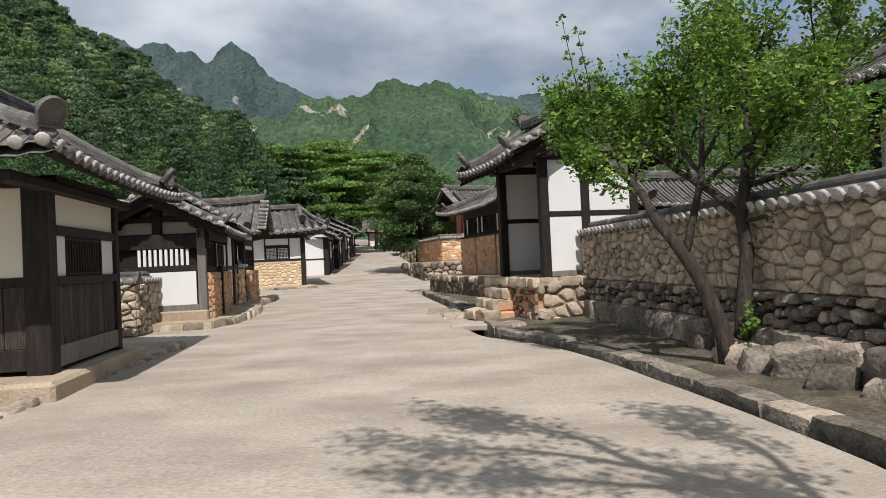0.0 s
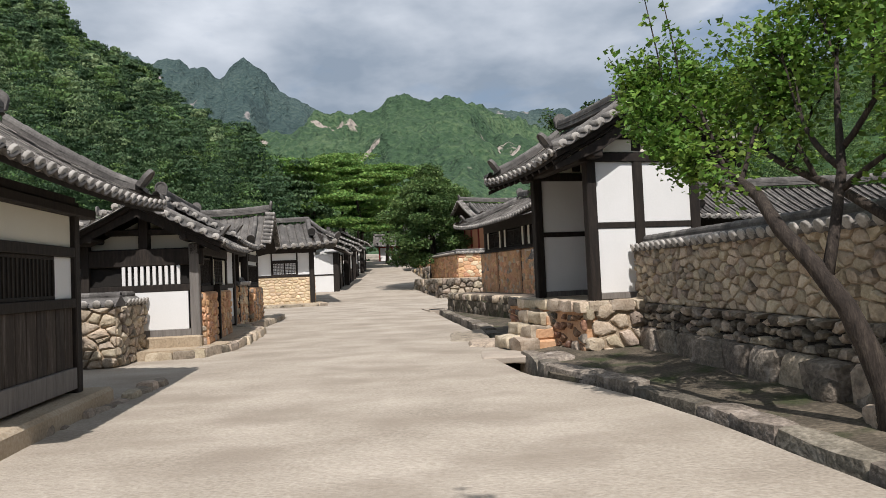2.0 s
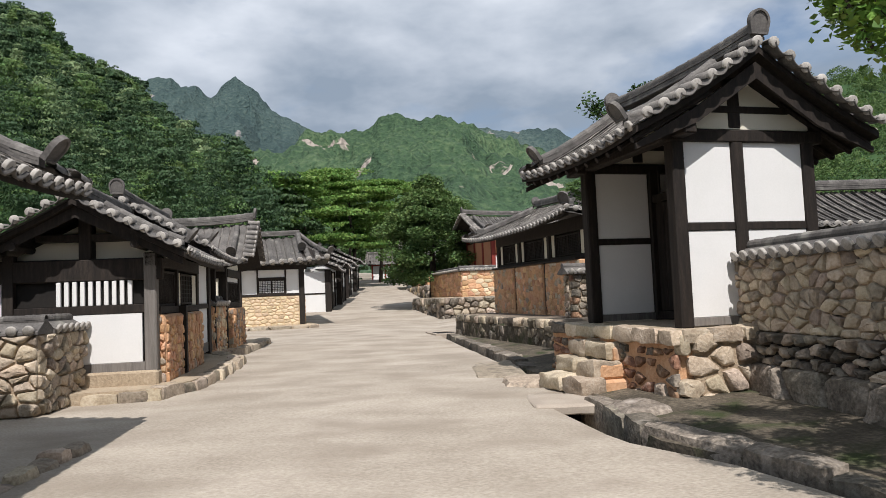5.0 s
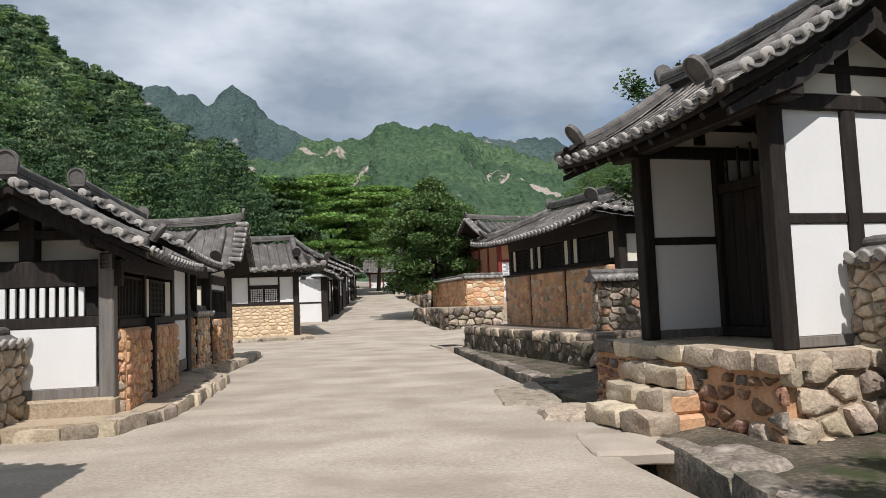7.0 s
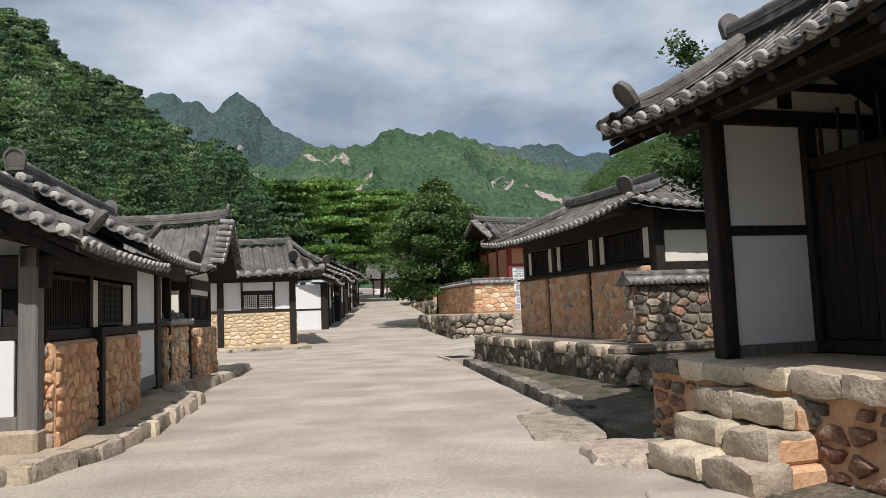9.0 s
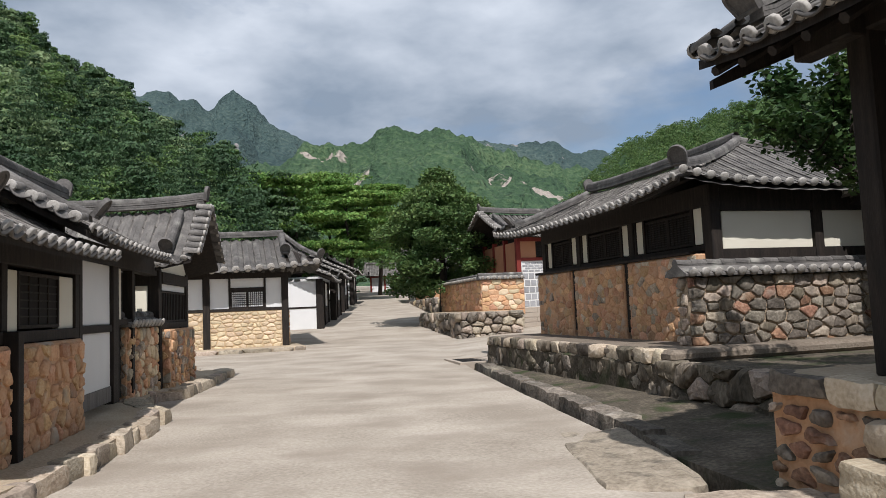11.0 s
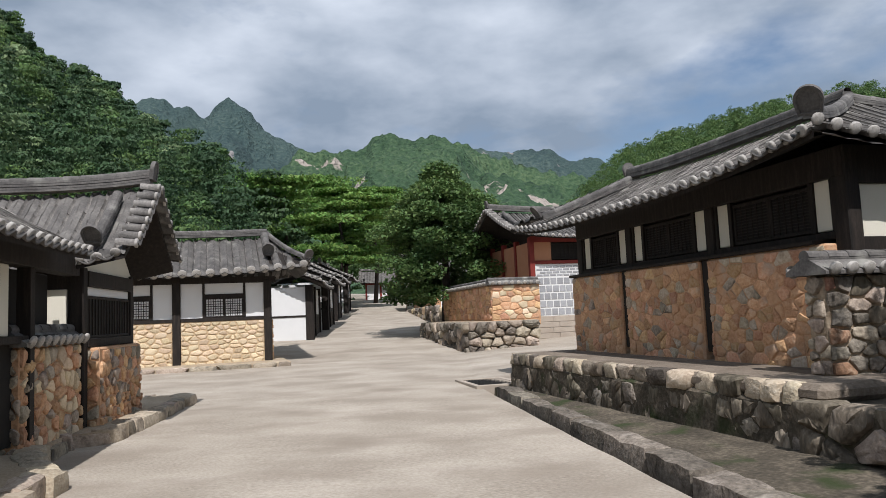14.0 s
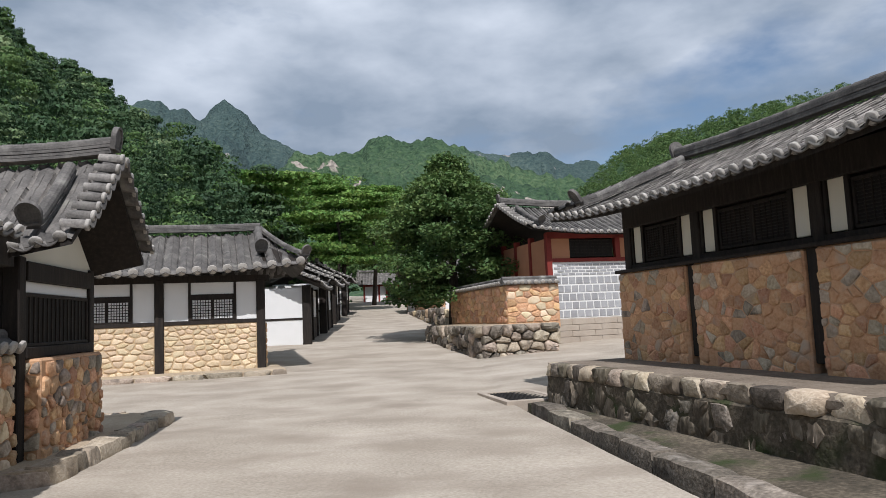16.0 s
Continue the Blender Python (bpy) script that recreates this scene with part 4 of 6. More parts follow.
# ---- house at the start of the walk, beside the kerb ----
def build_board_house():
    h = thing("boarded_house", pose(-5.12, 10.05, 0, 0, 0, 8.5), "tiled roadside house with black board panels and barred window", "house")
    B = 0.3

    def boards(axis, a, b):
        n = max(1, int((b - a) / 0.26))
        w = (b - a) / n
        pn = block(h, "board_panel", TIMBER, *((-0.1, -0.04, a, b) if axis == "y" else (a, b, -0.74, -0.68)), B + 0.28, 1.38)
        for k in range(n):
            s = (a + k * w + 0.006, a + (k + 1) * w - 0.006)
            part("board", Shape().box(*((-0.05, -0.015, *s) if axis == "y" else (*s, -0.76, -0.73)), B + 0.28, 1.38), BOARD, pn)

    block(h, "corner_post", TIMBER, -0.28, 0.04, -0.8, -0.5, B - 0.1, 2.8, c=0.02)
    block(h, "post", TIMBER, -0.16, 0.04, 1.95, 2.13, B - 0.1, 2.8, c=0.015)
    a, b = -0.5, 1.95
    block(h, "beam", TIMBER, -0.1, 0.04, a, b, 2.05, 2.18)
    block(h, "beam", TIMBER, -0.1, 0.04, a, b, 1.38, 1.5)
    block(h, "top_beam", TIMBER, -0.14, 0.06, a, b, 2.66, 2.85)
    block(h, "plaster_panel", CREAM, -0.1, -0.02, a, b, 2.18, 2.66)
    block(h, "sill_beam", GREYWOOD, -0.1, 0.03, a, b, B, B + 0.28)
    boards("y", a, b)
    block(h, "plaster_panel", PLASTER, -0.1, -0.02, a, -0.07, 1.5, 2.05)
    block(h, "plaster_panel", PLASTER, -0.1, -0.02, 1.39, b, 1.5, 2.05)
    lattice(h, "window", -0.04, -0.07, 1.39, 1.5, 2.05, 12, 0, t=0.035)
    # end wall
    block(h, "post", TIMBER, -2.5, -2.25, -0.78, -0.58, B - 0.1, 2.8)
    block(h, "plaster_panel", CREAM, -2.25, -0.26, -0.74, -0.64, 1.5, 2.66)
    block(h, "beam", TIMBER, -4.0, -0.26, -0.77, -0.62, 1.38, 1.5)
    block(h, "top_beam", TIMBER, -4.2, -0.26, -0.8, -0.6, 2.66, 2.85)
    block(h, "sill_beam", TIMBER, -4.0, -0.26, -0.77, -0.62, B, B + 0.28)
    boards("x", -2.25, -0.26)
    boards("x", -4.0, -2.5)
    block(h, "plaster_panel", CREAM, -4.0, -2.5, -0.74, -0.64, 1.5, 2.66)
    block(h, "far_wall", MUD, -4.0, -0.16, 1.95, 2.08, 0.1, 2.8)
    block(h, "back_wall", MUD, -4.1, -4.0, -0.95, 2.08, 0.1, 2.8)
    block(h, "footing", EARTH, -4.3, 0.32, -1.5, 2.5, -0.1, B - 0.06, c=0.05)
    block(h, "eave_plate", TIMBER, -0.1, 0.1, -1.9, 2.6, 2.6, 2.74, c=0.02)
    tiled_roof(h, pose(-1.9, 4.1, 0, 0, 0, -90), 6.3, 2.5, 2.6, 2.84, 4.4, single_a=False, single_b=True, lift=0.12, hip=2.3, verge=(True, False), inset=0.7)
    k = tagged(new("kerb"), "low row of rough kerb stones along the road", "kerb", kind="structure")
    m, l = along((-5.36, 14.3), (-4.7, 5.0), -0.12)
    rng = random.Random(5)
    y = 0
    while y < l:
        w = rng.uniform(0.25, 0.6)
        rough_part("kerb_stone", rough_block(y, y + w, -0.02 + rng.uniform(-0.05, 0.05), 0.26, -0.05, 0.19 + rng.uniform(-0.05, 0.06), rng, 5, 0.05), STONE, k, m=m)
        y += w + 0.02


build_board_house()


# ---- two houses in a row on a low terrace ----
def build_row_house():
    h = thing("gabled_house", pose(-6.33, 19.1, 0, 0, 0, 10), "small tiled house with white gable wall and ochre panels", "house")
    B = 0.45
    # gable wall
    block(h, "footing", EARTH, -2.6, 0.02, -0.06, 0.3, 0.1, B + 0.01, c=0.04)
    block(h, "post", GREYWOOD, -0.22, 0.0, 0.0, 0.22, B - 0.1, 2.6, c=0.02)
    block(h, "post", TIMBER, -2.6, -2.42, 0.0, 0.2, B - 0.1, 2.6)
    block(h, "beam", TIMBER, -2.42, -0.22, 0.02, 0.18, 1.5, 1.66)
    block(h, "beam", TIMBER, -2.9, 0.1, 0.02, 0.2, 2.1, 2.5, c=0.02)
    block(h, "sill_beam", GREYWOOD, -2.42, -0.22, 0.02, 0.2, B, B + 0.16)
    block(h, "plaster_panel", PLASTER, -2.0, -0.26, 0.03, 0.12, B + 0.16, 1.5)
    # Near-black sheet paints the shaded gaps between the window bars.
    block(h, "gable_back", DARK, -2.42, -0.22, 0.14, 0.18, 1.66, 2.1)
    for k in range(10):
        x = -1.72 + k * 0.135
        block(h, "window_bar", PLASTER, x, x + 0.075, 0.03, 0.1, 1.66, 2.1)
    tri = Shape()
    pts = [(-2.6, 2.5), (0.1, 2.5), (0.1, 2.55), (-1.25, 3.25), (-2.6, 2.55)]
    tri.add([(x, yy, z) for yy in (0.4, 0.48) for x, z in pts], [tuple(range(5)), tuple(range(5, 10))[::-1]] + [(i, 5 + i, 5 + (i + 1) % 5, (i + 1) % 5) for i in range(5)])
    part("gable_panel", tri, CREAM, h)
    block(h, "gable_sill", TIMBER, -2.9, 0.1, 0.2, 0.5, 2.42, 2.52)
    block(h, "king_post", TIMBER, -1.36, -1.14, 0.1, 0.4, 2.5, 3.3, c=0.02)
    block(h, "collar_beam", TIMBER, -2.1, -0.4, 0.12, 0.38, 2.84, 2.98, c=0.02)
    for sgn in (-1, 1):
        a, e = Vector((-1.25, -0.42, 3.42)), Vector((-1.25 + sgn * 1.8, -0.42, 2.45))
        d, up = (e - a).normalized(), Vector((0, 0, 0.2))
        part("bargeboard", Shape().add([a, e, e - up * 0.6, a - up, a + Vector((0, 0.05, 0)), e + Vector((0, 0.05, 0)), e - up * 0.6 + Vector((0, 0.05, 0)), a - up + Vector((0, 0.05, 0))],
             [(0, 1, 2, 3), (7, 6, 5, 4), (0, 4, 5, 1), (3, 2, 6, 7), (1, 5, 6, 2), (0, 3, 7, 4)]), TIMBER, h)
        part("purlin", Shape().tube([(-1.25 + sgn * 1.0, -0.5, 2.72), (-1.25 + sgn * 1.0, 4.0, 2.72)], [0.07, 0.07], 8), TIMBER, h)
    # road side
    for a, b, x in ((1.9, 2.05, 0.17), (4.25, 4.4, 0.0)):
        block(h, "post", TIMBER, -0.18, x, a, b, B - 0.25, 1.6)
        block(h, "post", TIMBER, -0.18, 0.0, a, b, 1.6, 2.6)
    block(h, "eave_beam", TIMBER, -0.2, 0.02, 0.0, 4.4, 2.35, 2.6)
    for i, (a, b) in enumerate(((0.27, 1.9), (2.05, 4.25))):
        pn = block(h, "stone_panel", REDMUD, -0.1, 0.1, a, b, 0.15, 1.45, c=0.03)
        m, l = along((0.1, a + 0.02), (0.1, b - 0.02), 0.17)
        stone_face(pn, m, l, 1.26, [ORANGESTONE, REDMUD], 60 + i, 0.2, 1.2, 0.04, 0.02, rough=1.0)
        stone_face(pn, pose(-0.1, a, 0.17), 0.2, 1.26, [ORANGESTONE, STONE], 62 + i, 0.15, 1.2, 0.05, 0.012)
        block(h, "beam", TIMBER, -0.14, 0.02, a, b, 1.46, 1.6)
    lattice(h, "window", -0.08, 0.3, 1.88, 1.6, 2.3, 16, 0, t=0.03)
    block(h, "plaster_panel", CREAM, -0.12, -0.04, 2.07, 2.4, 1.6, 2.3)
    lattice(h, "window", -0.06, 2.4, 3.7, 1.62, 2.3, 3, 5)
    block(h, "plaster_panel", CREAM, -0.12, -0.04, 3.7, 4.25, 1.6, 2.3)
    block(h, "back_wall", MUD, -2.6, -2.5, 0.2, 4.3, 0.2, 2.6)
    block(h, "post", TIMBER, -3.9, -3.72, 0.0, 0.2, 0.1, 2.6)
    block(h, "side_bay", TIMBER, -3.72, -2.6, 0.06, 0.18, 0.1, 1.5)
    # Near-black slab in place of the shade inside the side bay.
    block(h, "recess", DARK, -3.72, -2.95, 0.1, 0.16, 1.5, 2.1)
    block(h, "plaster_panel", PLASTER, -2.78, -2.62, 0.03, 0.12, 1.5, 2.1)
    block(h, "jamb", TIMBER, -2.95, -2.78, 0.02, 0.16, 1.5, 2.1)
    block(h, "beam", TIMBER, -3.9, -2.9, 0.02, 0.2, 2.1, 2.5, c=0.02)
    tiled_roof(h, pose(-1.25, -0.55, 0, 0, 0, 90), 4.6, 1.9, 1.95, 2.52, 3.55, single_a=True, lift=0.05, sag=0.12, fall_ridges=(True, False), verge=(True, False), inset=0.75)

    k = thing("middle_house", pose(-7.15, 23.5, 0, 0, 0, 10.5), "taller middle row house with white plaster and dark posts", "house")
    for a, b in ((0.0, 0.16), (1.75, 2.1)):
        block(k, "post", TIMBER, -0.2, 0.02, a, b, 0.3, 2.9, c=0.015)
    block(k, "plaster_panel", PLASTER, -0.12, -0.04, 0.16, 1.75, 0.6, 1.5)
    block(k, "sill_beam", GREYWOOD, -0.13, -0.02, 0.16, 1.75, 0.35, 0.6)
    block(k, "beam", TIMBER, -0.14, 0.0, 0.16, 1.75, 1.5, 1.62)
    block(k, "plaster_panel", PLASTER, -0.12, -0.04, 0.16, 1.75, 1.62, 2.6)
    block(k, "eave_beam", TIMBER, -0.2, 0.04, 0.0, 5.0, 2.6, 2.9)
    block(k, "near_wall", TIMBER, -3.2, -0.2, 0.0, 0.1, 0.3, 3.4)
    block(k, "plaster_panel", CREAM, -0.16, -0.06, 2.1, 2.55, 1.7, 2.6)
    # This and the lower near-black slab stand for shade in the open bays.
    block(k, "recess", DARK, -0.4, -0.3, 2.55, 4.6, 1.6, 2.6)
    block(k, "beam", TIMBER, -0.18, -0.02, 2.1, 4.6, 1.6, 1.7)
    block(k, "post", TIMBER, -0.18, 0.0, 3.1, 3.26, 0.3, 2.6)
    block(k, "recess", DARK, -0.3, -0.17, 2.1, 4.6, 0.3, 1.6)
    tiled_roof(k, pose(-1.45, -1.35, 0, 0, 0, 90), 5.2, 2.0, 2.2, 2.82, 4.0, single_a=True, lift=0.05, sag=0.12, fall_ridges=(True, False), verge=(True, False), inset=0.75)
    w = thing("capped_wall", pose(-7.75, 26.4, 0, 0, 0, 8), "short ochre rubble wall with small tile capping", "wall")
    block(w, "core", REDMUD, -0.3, 0.0, 0.0, 2.1, 0.1, 1.55, c=0.03)
    m, l = along((0.0, 0.0), (0.0, 2.1), 0.12)
    stone_face(w, m, l, 1.42, [ORANGESTONE, STONE, YELLOWSTONE], 64, 0.2, 1.2, 0.05, 0.015, rough=1.0, share=0.5)
    stone_face(w, pose(-0.3, 0.0, 0.12), 0.3, 1.42, [STONE], 65, 0.18, 1.2, 0.05, 0.012)
    wall_cap(w, pose(-0.15, -0.1, 1.57, 0, 0, 90), 2.2, w=0.26)

    g = thing("corner_house", pose(-8.0, 28.5, 0, 0, 0, 8), "corner house with barred window below a gable facing the road", "house")
    for a in (0.0, 2.55):
        block(g, "post", TIMBER, -0.2, 0.0, a, a + 0.2, 0.2, 2.75, c=0.015)
    block(g, "eave_beam", TIMBER, -0.2, 0.02, 0.2, 2.55, 2.45, 2.7)
    block(g, "plaster_panel", PLASTER, -0.14, -0.05, 0.2, 2.55, 2.3, 2.45)
    lattice(g, "window", -0.06, 0.22, 2.53, 1.6, 2.3, 14, 0, t=0.035)
    block(g, "beam", TIMBER, -0.16, 0.02, 0.2, 2.55, 1.46, 1.6)
    pn = block(g, "stone_panel", REDMUD, -0.1, 0.16, 0.25, 2.6, 0.1, 1.45, c=0.03)
    m, l = along((0.16, 0.27), (0.16, 2.58), 0.12)
    stone_face(pn, m, l, 1.3, [ORANGESTONE, STONE], 66, 0.2, 1.2, 0.04, 0.018, rough=1.0)
    stone_face(pn, pose(-0.1, 0.25, 0.12), 0.26, 1.3, [ORANGESTONE, STONE], 67, 0.18, 1.2, 0.05, 0.012)
    block(g, "near_wall", TIMBER, -5.0, -0.2, 0.02, 0.14, 0.2, 2.75)
    block(g, "plaster_panel", CREAM, -2.2, -0.25, 0.0, 0.03, 1.7, 2.4)
    block(g, "far_wall", CREAM, -5.0, -0.2, 2.6, 2.72, 0.2, 2.75)
    tri = Shape()
    pts = [(0.0, 2.7), (2.75, 2.7), (1.375, 3.9)]
    tri.add([(xx, y, z) for xx in (-0.14, -0.04) for y, z in pts], [(0, 1, 2), (5, 4, 3), (0, 3, 4, 1), (1, 4, 5, 2), (2, 5, 3, 0)])
    part("gable_panel", tri, CREAM, g)
    tiled_roof(g, pose(-5.6, 1.375, 0), 6.3, 1.65, 1.65, 2.68, 4.15, single_a=True, lift=0.28, inset=0.5, verge=(False, True), sag=0.18)

    t = tagged(new("low_terrace"), "low stone-edged earth terrace in front of the row houses", "terrace", kind="structure")
    edge = [(-7.2, 18.1), (-6.0, 18.45), (-5.85, 19.5), (-5.92, 21.4), (-6.25, 23.4), (-6.6, 25.2), (-7.5, 26.3), (-7.9, 27.8), (-7.4, 28.1), (-7.65, 31.0), (-7.95, 33.3), (-9.4, 33.6), (-13, 31.0), (-12, 17.2)]
    n = len(edge)
    sh = Shape().add([(x, y, z) for z in (-0.1, 0.2) for x, y in edge], [tuple(range(n, 2 * n))] + [(i, (i + 1) % n, n + (i + 1) % n, n + i) for i in range(n)])
    part("terrace_bed", sh, EARTH, t)
    rng = random.Random(83)
    for i in range(11):
        m, l = along(edge[i], edge[i + 1])
        x = 0.0
        while x < l - 0.1:
            w = min(l - x, rng.uniform(0.3, 0.85))
            rough_part("edge_stone", rough_block(x - 0.03, x + w + 0.02, -rng.uniform(0.02, 0.13), 0.3, -0.12, 0.22 + rng.uniform(-0.05, 0.03), rng, 7, 0.05), PALESTONE if rng.random() < 0.4 else STONE, t, m=m)
            x += w
    w = thing("stub_wall", pose(-7.45, 16.95, 0, 0, 0, 8), "short rubble stub wall with broken tiles on top", "wall")
    block(w, "core", MUD, -2.5, 0.15, 0.0, 0.5, 0.0, 1.25, c=0.05)
    stone_face(w, pose(-2.5, 0.0, 0), 2.68, 1.25, [PALESTONE, STONE], 91, 0.19, 1.6, 0.07, 0.015, rough=1.3, cut=0.5)
    block(w, "core", MUD, -0.3, 0.13, 0.5, 2.0, 0.0, 1.25, c=0.05)
    m, l = along((0.15, 0.0), (0.15, 2.0), 0)
    stone_face(w, m, l, 1.25, [PALESTONE, STONE], 92, 0.17, 1.5, 0.07, 0.015, rough=1.3, cut=0.5)
    wall_cap(w, pose(-2.5, 0.25, 1.27), 2.7)
    wall_cap(w, pose(-0.1, 0.5, 1.27, 0, 0, 90), 1.5)


build_row_house()


# ---- house facing the walk with yellow stone below white plaster ----
def build_facing_house():
    h = thing("facing_house", pose(-8.85, 43.75, 0, 0, 0, 18), "tiled house with white plaster above yellow rubble stone", "house")
    B, S, T = 0.28, 1.88, 3.25
    xs = [-12.6, -9.5, -6.35, -3.19, 0.0]
    for x in xs:
        block(h, "post", TIMBER, x - 0.12, x + 0.16, -0.08, 0.16, B, T + 0.1, c=0.015)
    block(h, "sill_beam", TIMBER, -12.6, 0, -0.05, 0.12, S, S + 0.12)
    block(h, "eave_beam", TIMBER, -12.8, 0.3, -0.06, 0.16, T, T + 0.22)
    for i in range(4):
        a, b = xs[i] + 0.16, xs[i + 1] - 0.12
        pn = block(h, "stone_panel", YELLOWMUD, a, b, -0.02, 0.14, B, S)
        stone_face(pn, pose(a, -0.02, B), b - a, S - B - 0.02, [YELLOWSTONE], 100 + i, 0.19, 1.7, 0.03, 0.02)
        w0, w1 = b - 2.08, b - 0.73
        for p0, p1 in ((a, w0 - 0.08), (w1 + 0.08, b)):
            block(h, "plaster_panel", PLASTER, p0, p1, 0.0, 0.1, S + 0.12, T)
        for x in (w0 - 0.08, w1):
            block(h, "jamb", TIMBER, x, x + 0.08, -0.04, 0.1, S + 0.12, T)
        block(h, "beam", TIMBER, w0, w1, -0.03, 0.1, 2.72, 2.86)
        block(h, "plaster_panel", PLASTER, w0, w1, 0.0, 0.1, 2.86, T)
        mid = (w0 + w1) / 2
        lattice(h, "window", 0.0, w0, mid, S + 0.13, 2.72, 6, 6, axis="x", t=0.022, backing=PLASTER)
        lattice(h, "window", 0.0, mid, w1, S + 0.13, 2.72, 6, 6, axis="x", t=0.022, backing=PLASTER)
    # side along the road
    block(h, "post", TIMBER, -0.1, 0.16, 3.9, 4.15, B, T + 0.1)
    pn = block(h, "stone_panel", YELLOWMUD, -0.06, 0.2, 0.3, 1.6, B, S)
    m, l = along((0.2, 0.3), (0.2, 1.6), B)
    stone_face(pn, m, l, S - B, [ORANGESTONE, YELLOWSTONE], 107, 0.2, 1.5, 0.04, 0.02)
    block(h, "plaster_panel", PLASTER, 0.0, 0.1, 0.2, 3.9, S + 0.12, T)
    block(h, "side_wall", MUD, -0.1, 0.0, 0.2, 4.1, B, T)
    block(h, "back_wall", MUD, -12.6, 0, 4.0, 4.14, B, T)
    tiled_roof(h, pose(-13.4, 2.1, 0), 14.9, 3.1, 3.0, 3.5, 5.1, single_a=True, lift=0.34, space=0.46, inset=0.9, hip=1.3, ts=1.9, hip_fall=True)
    t = tagged(new("house_terrace"), "stone-edged terrace below the facing house", "terrace", kind="structure")
    t.matrix_basis = pose(-8.85, 43.75, 0, 0, 0, 18)
    part("terrace_bed", Shape().box(-13, 0.7, -1.3, 4.6, -0.3, 0.36, c=0.05), EARTH, t)
    stone_face(t, pose(-13, -1.32, -0.3), 13.7, 0.66, [STONE], 109, 0.4, 2.4, 0.12, 0.015)
    # next houses along the road
    n = thing("side_house", pose(-9.3, 54.0, 0.5, 0, 0, 4), "narrow tiled road house with white plaster and dark posts", "house")
    block(n, "wall", PLASTER, -4.0, -0.1, 0.0, 0.2, 0.0, 3.0)
    block(n, "beam", TIMBER, -4.0, -0.1, -0.03, 0.0, 1.45, 1.55)
    block(n, "post", TIMBER, -0.1, 0.3, -0.1, 0.3, -0.1, 3.1)
    block(n, "side_wall", PLASTER, -0.1, 0.05, 0.3, 5.0, 1.6, 3.0)
    bp = block(n, "board_panel", TIMBER, -0.1, 0.05, 0.3, 5.0, 0.0, 1.6)
    for k in range(14):
        part("board", Shape().box(0.05, 0.08, 0.34 + k * 0.33, 0.63 + k * 0.33, 0.02, 1.55), BOARD, bp)
    for y in (2.4, 4.8):
        block(n, "post", TIMBER, -0.1, 0.16, y, y + 0.2, 0.0, 3.1)
    tiled_roof(n, pose(-2.0, -0.8, 0, 0, 0, 90), 6.4, 2.9, 2.9, 3.05, 4.5, single_a=False, lift=0.15, space=0.4, ts=1.3)
    for x, y, z, text in ((-9.6, 60.6, 0.95, "further tiled road house beyond the crossing"), (-10.3, 69, 1.5, "distant tiled road house up the slope"), (-11.0, 80, 2.15, "last small tiled road house up the slope")):
        tagged(copy_thing(n, pose(x, y, z, 0, 0, 3)), text)


build_facing_house()


